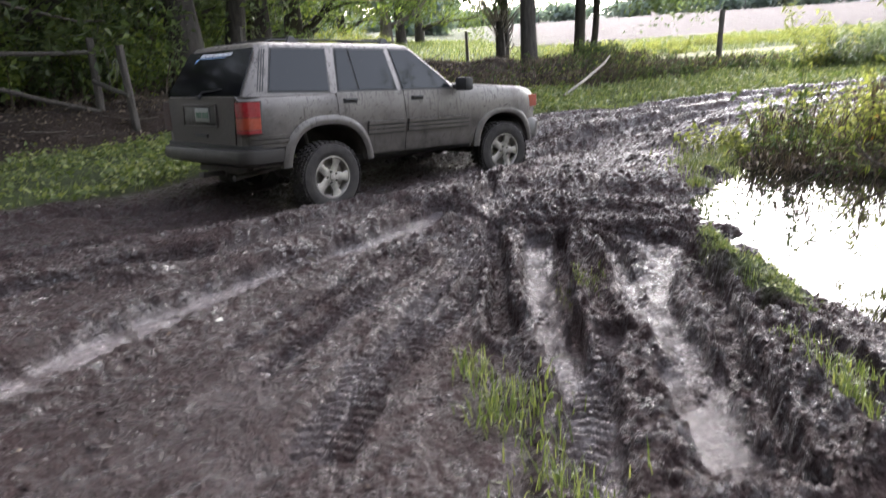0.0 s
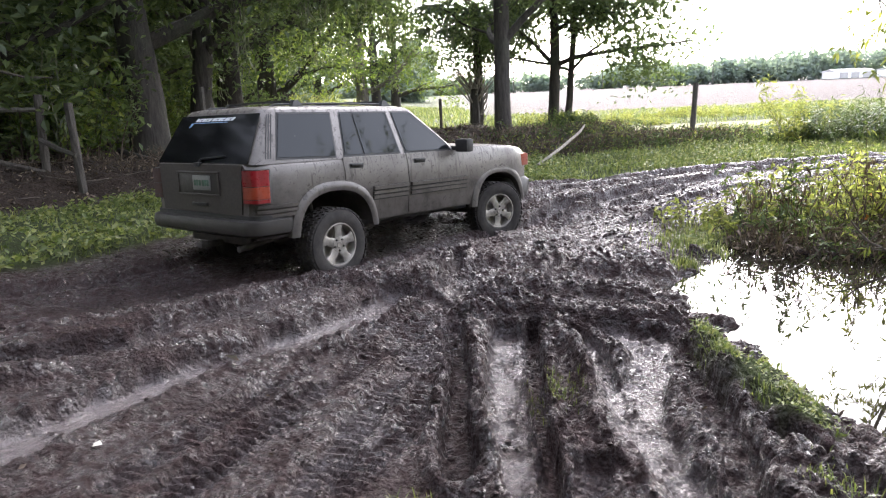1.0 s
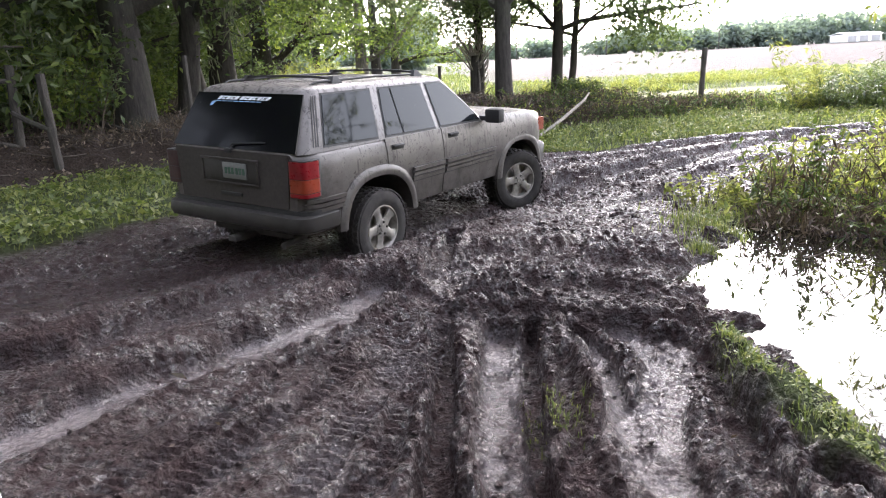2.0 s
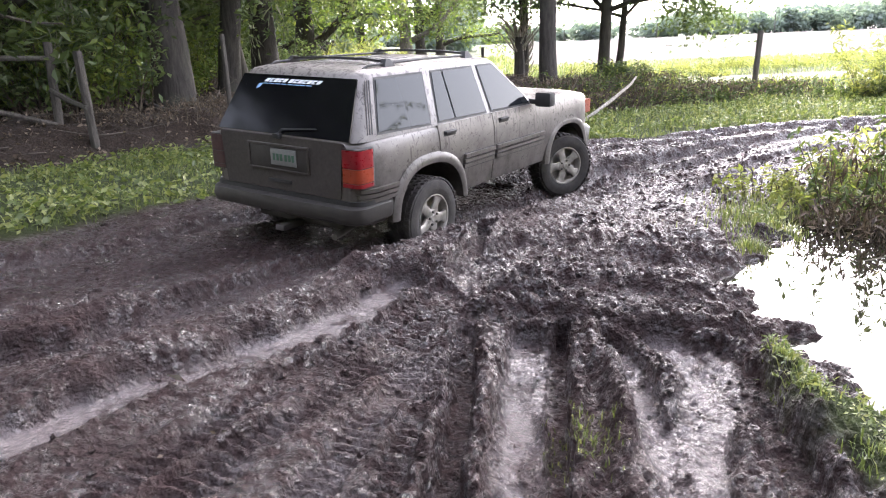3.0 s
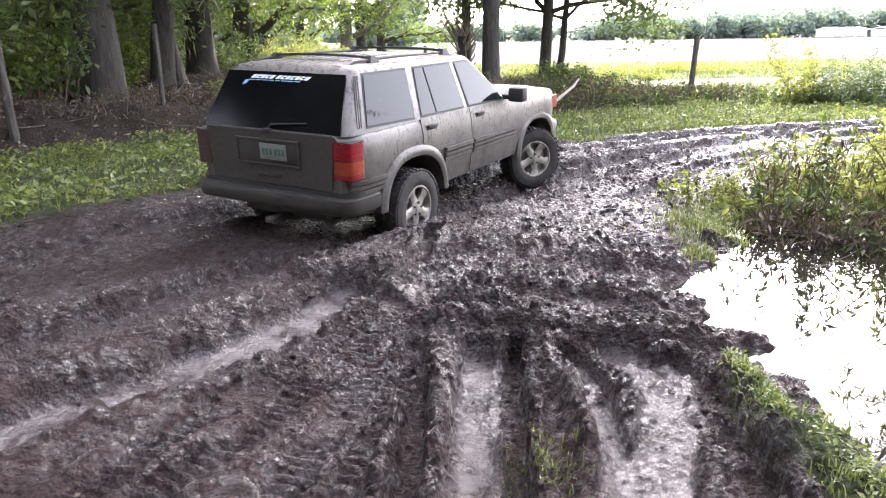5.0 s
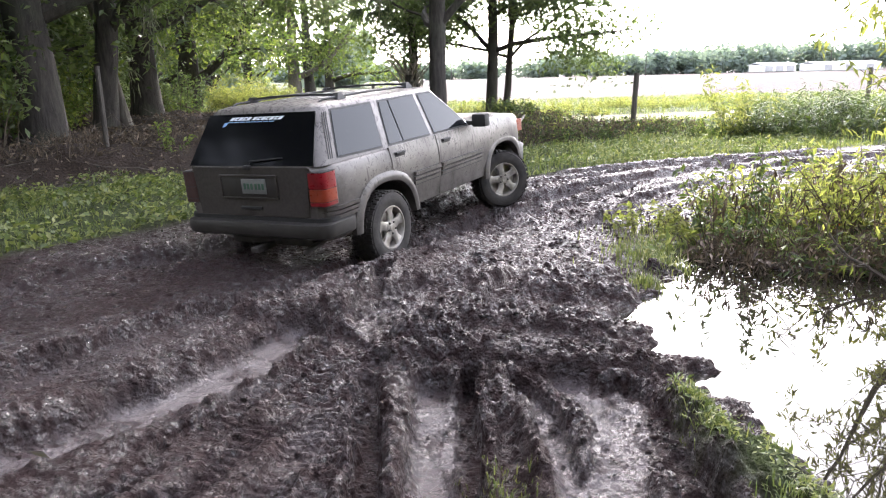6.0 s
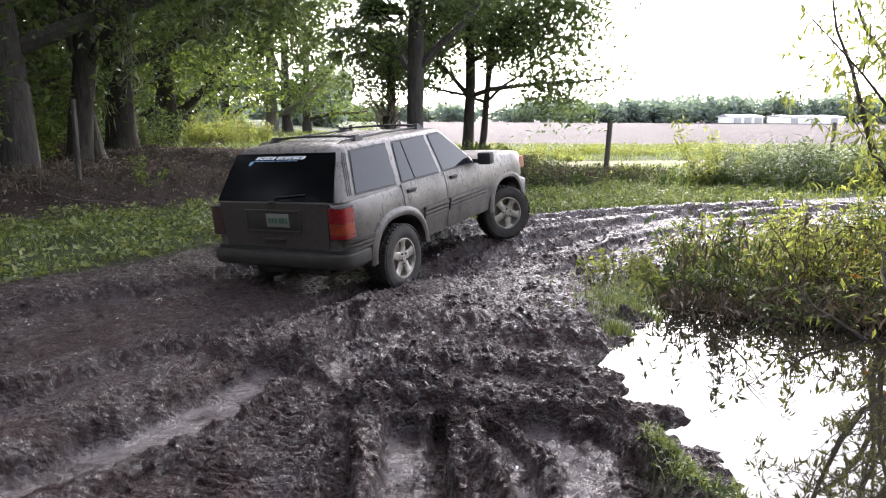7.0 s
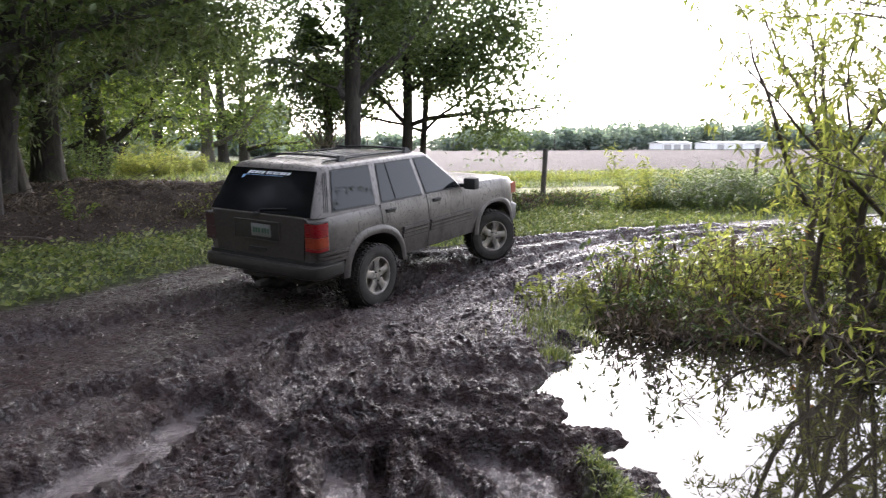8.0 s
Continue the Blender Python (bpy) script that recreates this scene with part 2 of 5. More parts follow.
class Geo:
    """Collects vertices and faces for one mesh."""

    def __init__(self):
        self.v, self.f, self.k = [], [], 0

    def add(self, verts, faces):
        verts = np.asarray(verts, float).reshape(-1, 3)
        self.v.append(verts)
        self.f += [tuple(i + self.k for i in f) for f in faces]
        self.k += len(verts)

    def add_array(self, verts, faces):
        self.v.append(np.asarray(verts, float).reshape(-1, 3))
        self.f += (np.asarray(faces) + self.k).tolist()
        self.k += len(self.v[-1])

    def tube(self, pts, radii, sides=7, rough=0.0):
        pts = np.asarray(pts, float)
        n = len(pts)
        d = np.gradient(pts, axis=0)
        d /= np.linalg.norm(d, axis=1)[:, None] + 1e-9
        ref = np.array([0.0, 0, 1]) if abs(d[0, 2]) < 0.9 else np.array([1.0, 0, 0])
        a = np.cross(d, ref)
        a /= np.linalg.norm(a, axis=1)[:, None] + 1e-9
        b = np.cross(d, a)
        th = np.arange(sides) * 2 * np.pi / sides
        r = np.asarray(radii, float)[:, None] * (1 + rough * np.random.uniform(-1, 1, (n, sides)))
        ring = pts[:, None] + r[..., None] * (np.cos(th)[None, :, None] * a[:, None] + np.sin(th)[None, :, None] * b[:, None])
        faces = []
        for i in range(n - 1):
            for j in range(sides):
                k = (j + 1) % sides
                faces.append((i * sides + j, i * sides + k, (i + 1) * sides + k, (i + 1) * sides + j))
        faces.append(tuple(range(sides))[::-1])
        faces.append(tuple((n - 1) * sides + j for j in range(sides)))
        self.add(ring, faces)

    def box(self, lo, hi, m=None, bevel=0.0):
        bm = bmesh.new()
        bmesh.ops.create_cube(bm, size=1)
        lo, hi = Vector(lo), Vector(hi)
        bmesh.ops.scale(bm, vec=hi - lo, verts=bm.verts)
        bmesh.ops.translate(bm, vec=(lo + hi) / 2, verts=bm.verts)
        if bevel:
            bmesh.ops.bevel(bm, geom=bm.edges[:], offset=bevel, segments=2, affect="EDGES", profile=0.6)
        if m is not None:
            bmesh.ops.transform(bm, matrix=m, verts=bm.verts)
        self.take(bm)

    def take(self, bm):
        bm.verts.index_update()
        self.add([v.co[:] for v in bm.verts], [tuple(v.index for v in f.verts) for f in bm.faces])
        bm.free()

    def loft(self, rings, closed=True, caps=True):
        n = len(rings[0])
        faces = []
        for i in range(len(rings) - 1):
            for j in range(n if closed else n - 1):
                k = (j + 1) % n
                faces.append((i * n + j, i * n + k, (i + 1) * n + k, (i + 1) * n + j))
        if caps:
            faces.append(tuple(range(n))[::-1])
            faces.append(tuple((len(rings) - 1) * n + j for j in range(n)))
        self.add(np.concatenate([np.asarray(r, float) for r in rings]), faces)

    def lathe(self, profile, sides=40, caps=False):
        """Profile of (radius, y) turned about the y axis."""
        th = np.arange(sides) * 2 * np.pi / sides
        self.loft([np.c_[r * np.cos(th), np.full(sides, y), r * np.sin(th)] for r, y in profile], True, caps)

    def slab(self, quad, out, thick):
        """A flat plate: corners, and the way along which it is thick."""
        q = np.asarray(quad, float)
        o = np.asarray(out, float)
        o = o / np.linalg.norm(o) * thick
        self.loft([q, q + o])

    def mesh(self, name, mat, smooth=True, sharp=40):
        me = bpy.data.meshes.new(name)
        me.from_pydata(np.concatenate(self.v).tolist(), [], self.f)
        me.materials.append(mat)
        if smooth:
            me.polygons.foreach_set("use_smooth", [True] * len(me.polygons))
            me.set_sharp_from_angle(angle=radians(sharp))
        me.update()
        return me


def part(name, geo, mat, parent=None, label="", smooth=True, sharp=40):
    """Links a mesh as one object, under a thing or a part."""
    ob = new(name, geo.mesh(name, mat, smooth, sharp) if isinstance(geo, Geo) else geo)
    if parent is not None:
        ob.parent = parent
    if label:
        tagged(ob, label)
    return ob


def recalc(ob):
    bm = bmesh.new()
    bm.from_mesh(ob.data)
    bmesh.ops.recalc_face_normals(bm, faces=bm.faces)
    bm.to_mesh(ob.data)
    bm.free()
    return ob


def value_noise(x, y, seed=0):
    xi, yi = np.floor(x).astype(np.int64), np.floor(y).astype(np.int64)
    fx, fy = x - xi, y - yi
    fx, fy = fx * fx * (3 - 2 * fx), fy * fy * (3 - 2 * fy)

    def h(a, b):
        k = (a * 374761393 + b * 668265263 + seed * 974634777) & 0x7FFFFFFF
        k = ((k ^ (k >> 13)) * 1274126177) & 0x7FFFFFFF
        return ((k ^ (k >> 16)) & 0xFFFF) / 65535.0

    return (h(xi, yi) * (1 - fx) + h(xi + 1, yi) * fx) * (1 - fy) + (h(xi, yi + 1) * (1 - fx) + h(xi + 1, yi + 1) * fx) * fy


def fbm(x, y, scale, octaves=4, seed=0, gain=0.5):
    s, a, t = 0.0, 1.0, 0.0
    for o in range(octaves):
        s = s + a * value_noise(x * scale * 2 ** o + 17.3 * o, y * scale * 2 ** o - 9.1 * o, seed + o)
        t += a
        a *= gain
    return s / t


def smooth(a, b, x):
    t = np.clip((x - a) / (b - a), 0, 1)
    return t * t * (3 - 2 * t)


def along(px, py, pts):
    """Distance to a polyline, signed side, and length run along it."""
    best = np.full(px.shape, 1e9)
    side = np.zeros(px.shape)
    run = np.zeros(px.shape)
    s0 = 0.0
    for (ax, ay), (bx, by) in zip(pts[:-1], pts[1:]):
        dx, dy = bx - ax, by - ay
        ln = math.hypot(dx, dy)
        t = np.clip(((px - ax) * dx + (py - ay) * dy) / ln ** 2, 0, 1)
        ex, ey = px - ax - t * dx, py - ay - t * dy
        d = np.hypot(ex, ey)
        m = d < best
        best = np.where(m, d, best)
        side = np.where(m, np.sign(dx * ey - dy * ex), side)
        run = np.where(m, s0 + t * ln, run)
        s0 += ln
    return best, side, run


def inside(px, py, poly):
    """Signed distance to a closed outline: positive inside."""
    c = np.zeros(px.shape, bool)
    n = len(poly)
    for i in range(n):
        (ax, ay), (bx, by) = poly[i], poly[(i + 1) % n]
        hit = ((ay > py) != (by > py)) & (px < (bx - ax) * (py - ay) / (by - ay + 1e-12) + ax)
        c ^= hit
    d, _, _ = along(px, py, list(poly) + [poly[0]])
    return np.where(c, d, -d)

# ---------------------------------------------------------------- ground
WATER_Z = -0.26
MUD_EDGE = [(-40, -6), (-9, 2.5), (-5.2, 5.2), (-3.9, 7.1), (-2.9, 8.7), (-2.1, 9.6), (-1.4, 10.8), (-0.4, 12.2), (1.2, 13.2), (3.0, 13.4),
            (5.0, 14.3), (7.5, 15.0), (12, 16), (30, 19), (30, 15), (12, 12.8), (7, 11.3), (4.9, 9.9), (3.9, 9.2), (3.1, 8.3), (3.0, 7.0),
            (3.4, 5.0), (3.2, 2.0), (8, -6)]
PUDDLE = [(3.66, 8.61), (3.25, 8.40), (3.03, 8.06), (3.19, 7.86), (2.78, 7.63), (2.57, 7.28), (2.25, 6.96), (2.02, 6.73), (2.0, 6.56), (2.19, 6.46), (2.12, 6.23), (1.87, 6.07),
          (1.82, 5.94), (2.07, 5.90), (2.34, 5.82), (2.30, 5.745), (2.13, 5.72), (2.09, 5.58), (2.08, 5.44), (2.22, 5.27), (2.17, 5.05), (2.18, 4.79), (2.14, 4.5), (2.12, 4.2),
          (2.3, 3.7), (2.6, 3.2), (3.6, 2.6), (9, 1.5), (9, 7.4), (6, 7.4), (4.6, 7.5), (4.0, 7.75)]
WEDGE = [(1.86, 5.15), (1.76, 4.45), (1.80, 3.95), (1.95, 3.85), (2.08, 4.3), (2.1, 4.9)]
BANK = [(-60, -2), (-9, 8.0), (-5.4, 11.4), (-4.2, 13.0), (-2.7, 14.6), (-1.2, 16.2), (1.2, 17.4), (4.5, 18.2), (6.5, 19), (6.5, 25), (2, 27), (-3, 30), (-9, 34), (-60, 60)]
RUT_R = [(-4.4, 3.0), (-1.74, 5.35), (-1.05, 6.5), (-0.45, 7.35), (0.0, 8.05), (0.6, 9.0), (1.1, 9.6), (2.2, 11.1), (3.4, 11.9), (6.0, 13.0), (9.5, 13.9)]
RUT_L = [(-5.6, 4.6), (-2.9, 7.3), (-1.9, 8.6), (-1.3, 9.0), (-0.6, 10.0), (0.2, 10.9), (0.9, 12.0), (2.3, 12.9), (5.0, 13.8), (9.0, 14.7)]
HOLE = [(-2.6, 7.2), (-1.0, 8.2), (0.0, 9.4), (0.9, 10.4)]
# line, half width, depth, lip, tread depth, wetness
RUTS = [
    (RUT_R, 0.17, 0.11, 0.05, 0.0, 0.35),
    (RUT_L, 0.20, 0.08, 0.04, 0.0, 0.35),
    # the silted track and the two beside it
    ([(-3.3, 1.6), (-2.12, 3.05), (-1.98, 3.45), (-1.78, 3.85), (-1.45, 4.42), (-1.18, 4.82), (-0.88, 5.14), (-0.56, 5.52), (-0.32, 5.92), (-0.1, 6.4)], 0.19, 0.075, 0.045, 0.0, 1.0),
    ([(-2.1, 2.9), (-1.9, 3.2), (-1.68, 3.58), (-1.50, 3.95)], 0.07, 0.035, 0.020, 0.0, 0.8),
    ([(-3.4, 4.0), (-1.86, 5.21), (-1.56, 5.45), (-1.24, 5.81), (-0.93, 6.24), (-0.69, 6.68), (-0.4, 7.2)], 0.14, 0.075, 0.045, 0.0, 0.75),
    ([(-3.8, 4.7), (-2.4, 5.75), (-1.75, 6.25), (-1.2, 6.85), (-0.8, 7.4)], 0.10, 0.080, 0.045, 0.0, 0.5),
    # the groove left by the turning rear wheel
    ([(0.50, 8.2), (0.43, 7.4), (0.27, 6.72), (0.12, 6.60)], 0.07, 0.070, 0.045, 0.0, 0.1),
    # a fan of treaded tracks
    ([(-1.15, 3.5), (-0.85, 4.16), (-0.73, 4.40), (-0.51, 4.84), (-0.21, 5.45), (0.18, 6.20)], 0.095, 0.030, 0.012, 0.020, 0.15),
    ([(-0.92, 3.4), (-0.66, 4.06), (-0.61, 4.24), (-0.34, 4.64), (-0.07, 5.24), (0.26, 6.10)], 0.095, 0.035, 0.014, 0.024, 0.1),
    ([(-0.61, 2.45), (-0.56, 2.85), (-0.45, 3.25), (-0.30, 3.65), (-0.20, 4.1), (0.06, 4.99), (0.36, 5.91)], 0.10, 0.040, 0.014, 0.022, 0.45),
    ([(-0.51, 2.4), (-0.42, 2.9), (-0.2, 3.5), (0.05, 4.08), (0.14, 4.76), (0.30, 5.56)], 0.085, 0.030, 0.010, 0.020, 0.1),
    ([(-0.95, 3.2), (-0.72, 3.7), (-0.55, 4.15)], 0.085, 0.025, 0.010, 0.020, 0.1),
    # deep ruts that come towards the eye
    ([(0.24, 3.5), (0.26, 4.2), (0.33, 4.85), (0.30, 5.3), (0.31, 5.7)], 0.075, 0.095, 0.035, 0.0, 0.0),
    ([(0.44, 2.2), (0.55, 2.8), (0.53, 3.35), (0.50, 4.1), (0.56, 4.6), (0.62, 5.0), (0.67, 5.55)], 0.13, 0.070, 0.030, 0.010, 0.85),
    ([(0.60, 3.2), (0.64, 3.8), (0.70, 4.4), (0.77, 5.02), (0.87, 5.67)], 0.060, 0.115, 0.030, 0.0, 0.0),
    ([(0.40, 2.2), (0.55, 2.75), (0.66, 3.15), (0.79, 3.5)], 0.10, 0.030, 0.012, 0.026, 0.3),
    ([(1.0, 3.6), (1.03, 4.11), (1.10, 4.42), (1.15, 4.75), (1.17, 5.04), (1.12, 5.5)], 0.085, 0.065, 0.035, 0.005, 0.95),
    ([(0.98, 2.3), (1.08, 3.2), (1.13, 4.1), (1.30, 4.52), (1.50, 4.94), (1.56, 5.25), (1.42, 5.5)], 0.15, 0.045, 0.025, 0.008, 0.9),
    ([(1.20, 2.2), (1.28, 2.85), (1.40, 3.46), (1.57, 4.12), (1.61, 4.62), (1.70, 5.0), (1.66, 5.4)], 0.085, 0.110, 0.035, 0.0, 0.0),
    ([(1.95, 2.6), (1.88, 3.2), (1.86, 3.5), (1.76, 3.85)], 0.085, 0.120, 0.030, 0.0, 0.0),
    # tracks that run on round the bend
    ([(0.45, 7.0), (1.37, 8.1), (2.6, 9.6), (4.8, 11.6), (8.0, 12.9)], 0.12, 0.055, 0.030, 0.020, 0.30),
    ([(1.22, 6.9), (1.99, 8.38), (2.93, 9.75), (4.06, 11.09), (7.6, 12.5)], 0.10, 0.055, 0.030, 0.018, 0.20),
    ([(1.2, 9.0), (2.6, 10.6), (5.2, 12.6), (9.0, 13.6)], 0.14, 0.065, 0.040, 0.0, 0.30),
    ([(1.9, 10.2), (3.8, 12.2), (7.0, 13.8), (10, 14.4)], 0.14, 0.065, 0.040, 0.0, 0.25),
    ([(0.8, 10.6), (2.4, 12.3), (5.0, 13.4), (9, 14.2)], 0.12, 0.060, 0.035, 0.0, 0.25),
    # shallow pools
    ([(1.62, 6.62), (1.78, 6.55), (1.88, 6.52)], 0.14, 0.060, 0.0, 0.0, 1.0),
    ([(0.80, 6.0), (1.25, 5.96), (1.75, 5.9)], 0.055, 0.035, 0.0, 0.0, 1.0),
    ([(-1.98, 6.3), (-1.68, 6.46)], 0.12, 0.035, 0.0, 0.0, 1.0),
    ([(-2.7, 5.72), (-2.15, 6.08)], 0.10, 0.035, 0.0, 0.0, 1.0),
]
RIDGES = [([(0.50, 5.93), (0.80, 5.86), (1.08, 5.78), (1.35, 5.68), (1.65, 5.63), (1.85, 5.63)], 0.075, 0.065),
          ([(1.85, 5.63), (2.05, 5.69), (2.28, 5.78)], 0.05, 0.02),
          ([(0.60, 6.16), (0.84, 6.14)], 0.10, 0.13),
          ([(-0.45, 6.62), (0.05, 6.72), (0.36, 7.2), (0.40, 7.7)], 0.10, 0.07),
          ([(0.75, 6.6), (1.3, 6.5), (1.9, 6.25), (2.15, 6.3)], 0.10, 0.06),
          ([(1.3, 7.3), (1.9, 7.1), (2.3, 7.15)], 0.12, 0.07),
          ([(0.9, 7.6), (1.5, 7.5), (2.5, 7.75)], 0.14, 0.06),
          ([(2.8, 7.82), (3.15, 7.86)], 0.06, 0.10),
          ([(-2.3, 4.55), (-1.31, 5.0), (-1.15, 5.35), (-0.79, 5.72), (-0.38, 6.1)], 0.07, 0.045),
          ([(-2.6, 5.2), (-1.8, 5.8), (-1.2, 6.4), (-0.8, 6.95)], 0.08, 0.045),
          ([(0.99, 3.2), (0.99, 4.4), (1.0, 5.03), (1.01, 5.6)], 0.07, 0.075),
          ([(0.40, 2.9), (0.38, 3.7), (0.42, 4.6), (0.45, 5.4)], 0.05, 0.045),
          ([(1.75, 4.3), (1.82, 4.9), (1.9, 5.3)], 0.08, 0.06),
          ([(1.5, 2.3), (1.55, 3.0), (1.65, 3.6)], 0.10, 0.07)]


def cells(x, y, size, seed):
    """Rounded lumps packed side by side, each with a height of its own."""
    u, v = x / size, y / size
    ui, vi = np.floor(u).astype(np.int64), np.floor(v).astype(np.int64)
    best = np.full(x.shape, 9.0)
    tall = np.zeros(x.shape)
    for a in (-1, 0, 1):
        for b in (-1, 0, 1):
            k = ((ui + a) * 374761393 + (vi + b) * 668265263 + seed * 974634777) & 0x7FFFFFFF
            k = ((k ^ (k >> 13)) * 1274126177) & 0x7FFFFFFF
            k ^= k >> 16
            d = np.hypot(ui + a + (k & 255) / 255.0 - u, vi + b + (k >> 8 & 255) / 255.0 - v)
            near = d < best
            best = np.where(near, d, best)
            tall = np.where(near, (k >> 16 & 255) / 255.0, tall)
    return np.maximum(0, 1 - (best / 0.66) ** 2) * (0.15 + 0.85 * tall)


def terrain(x, y):
    """Height and the masks of what covers the ground."""
    x, y = np.asarray(x, float), np.asarray(y, float)
    xe = np.clip(x, -5, 3.2)
    near = -0.0472 * xe - 0.016 * np.clip(y, -3, 10)
    far = np.full(x.shape, -0.14) + 0.12 * smooth(3, -6, x)
    z = near * (1 - smooth(8.5, 12.5, y)) + far * smooth(8.5, 12.5, y)
    z = np.where(x > 3.2, z * (1 - smooth(3.2, 5, x)) + -0.12 * smooth(3.2, 5, x), z)
    z += 0.05 * (fbm(x, y, 0.25, 3, 5) - 0.5)
    wob = 0.35 * (fbm(x, y, 1.3, 3, 9) - 0.5)
    mud = smooth(-0.15, 0.15, inside(x, y, MUD_EDGE) + wob)
    bank = inside(x, y, BANK) + 1.2 * (fbm(x, y, 0.5, 3, 12) - 0.5)
    z += (0.40 * smooth(0.0, 2.2, bank) + 0.26 * smooth(0, 0.8, bank) * (fbm(x, y, 1.1, 4, 3, 0.6) - 0.45) * 2) * smooth(9.0, 4.0, x)
    z += 0.30 * smooth(25, 50, y) * smooth(6, -6, x)
    litter = smooth(-0.2, 0.5, bank) * smooth(30, 24, y + 0.5 * x)
    # the churned hole in which the car sits
    d, _, _ = along(x, y, HOLE)
    z -= 0.13 * smooth(1.5, 0.5, d)
    wet = np.zeros(x.shape)
    tread = np.zeros(x.shape)
    cutz = np.zeros(x.shape)
    lipz = np.zeros(x.shape)
    track = np.zeros(x.shape)
    rim = np.zeros(x.shape)
    for line, half, depth, lip, td, w in RUTS:
        lx = [p[0] for p in line]
        ly = [p[1] for p in line]
        m = (x > min(lx) - 0.8) & (x < max(lx) + 0.8) & (y > min(ly) - 0.8) & (y < max(ly) + 0.8)
        if not m.any():
            continue
        xx, yy = x[m], y[m]
        d, side, run = along(xx, yy, line)
        d = d + 0.10 * (fbm(xx, yy, 5.0, 4, 21, 0.65) - 0.5)
        prof = -depth * (1 - smooth(half * 0.70, half * 1.10, d)) + lip * np.exp(-((d - half * 1.5) / (half * 0.5)) ** 2) * (0.4 + 1.2 * fbm(xx, yy, 5, 2, 31))
        cutz[m] = np.minimum(cutz[m], prof)
        lipz[m] = np.maximum(lipz[m], prof)
        flat = 1 - smooth(half * 0.65, half * 1.05, d)
        track[m] = np.maximum(track[m], flat * (0.55 if td else 1.0))
        if lip > 0.016:
            rim[m] = np.maximum(rim[m], np.exp(-((d - half * 1.5) / (half * 0.7)) ** 2))
        if td:
            bars = np.abs(((run + np.abs(d) * 0.35 + 0.012 * fbm(xx, yy, 9, 2, 42)) / 0.066) % 1 - 0.5) * 2
            tread[m] += td * flat * (smooth(0.35, 0.65, bars) - 0.5) * smooth(0.30, 0.5, fbm(xx, yy, 1.6, 3, 41))
        wet[m] = np.maximum(wet[m], w * flat * smooth(0.28, 0.46, fbm(xx, yy, 2.2, 3, 51) * 0.6 + 0.4 * w))
    rutz = np.where(cutz < -0.008, cutz + 0.25 * lipz, lipz)
    for line, half, h in RIDGES:
        d, _, _ = along(x, y, line)
        d = d + 0.10 * (fbm(x, y, 4, 3, 61) - 0.5)
        rim = np.maximum(rim, np.exp(-(d / (half * 1.2)) ** 2))
        rutz += h * np.exp(-(d / half) ** 2) * (0.5 + fbm(x, y, 6, 2, 71))
        wet *= 1 - 0.8 * np.exp(-(d / half) ** 2)
    # the ground steps down in front of the cross ridge
    d, side, _ = along(x, y, RIDGES[0][0])
    d = d + 0.08 * (fbm(x, y, 4, 3, 62) - 0.5)
    rutz -= 0.05 * (side < 0) * smooth(0.0, 0.13, d) * np.exp(-d / 0.7) * smooth(0.2, 0.5, x) * smooth(2.3, 1.9, x)
    z += np.clip(rutz, -0.15, 0.13) * mud + tread * mud
    # clods and churned lumps
    churn = smooth(0.36, 0.62, fbm(x, y, 0.8, 3, 81))
    right = smooth(0.0, 0.7, x) * smooth(1.5, 4.5, y) * smooth(13, 9, y)
    zone = np.clip(0.30 + 0.7 * right + 0.25 * smooth(6.0, 7.5, y) * smooth(13, 10, y), 0, 1) * (0.35 + 0.65 * smooth(10.0, 7.5, y))
    wx, wy = x + 0.12 * fbm(x, y, 3.0, 2, 95), y + 0.12 * fbm(x, y, 3.0, 2, 96)
    big = cells(wx, wy, 0.15, 91) * 0.052
    small = cells(x + 0.03 * fbm(x, y, 8, 2, 94), y, 0.058, 92) * 0.026
    fine = cells(x + 0.02 * fbm(x, y, 12, 2, 90), y, 0.034, 93) * 0.019
    # long drag marks: a fan that meets at the car's ruts, and lines that follow the track beyond
    th, ra = np.arctan2(x - 0.35, 8.0 - y), np.hypot(x - 0.35, 8.0 - y)
    fan = fbm(th * 26 + 0.25 * fbm(x, y, 2, 2, 97), ra * 0.55, 1.0, 3, 98, 0.55)
    dr, sr, rr = along(x, y, RUT_R)
    lane = fbm(dr * sr * 5.0 + 40, rr * 0.5, 1.0, 3, 99, 0.55)
    u = smooth(6.3, 7.4, y - 0.25 * x)
    drag = fan * (1 - u) + lane * u
    calm = 1 - 0.55 * smooth(0.5, -0.5, x) * (1 - u)
    z += mud * (1 - 0.7 * track) * 0.060 * (drag - 0.5)
    wet = np.maximum(wet, 0.55 * smooth(0.44, 0.34, drag) * (1 - rim) * smooth(0.42, 0.60, fbm(x, y, 0.9, 3, 100)) * (0.3 + 0.7 * smooth(-1.8, 0.3, x)))
    heap = np.clip(rim * (0.35 + 0.65 * smooth(-1.0, 0.3, x + 0.3 * (y - 5))) + zone * churn * calm, 0, 1.2) * (1 - 0.92 * track)
    heap = heap * (0.3 + 0.7 * smooth(8.6, 6.8, y)) * (0.85 + 0.15 * smooth(-0.6, 0.4, x))
    heap = heap * (1 - 0.75 * smooth(1.75, 2.1, x) * smooth(6.6, 6.2, y))
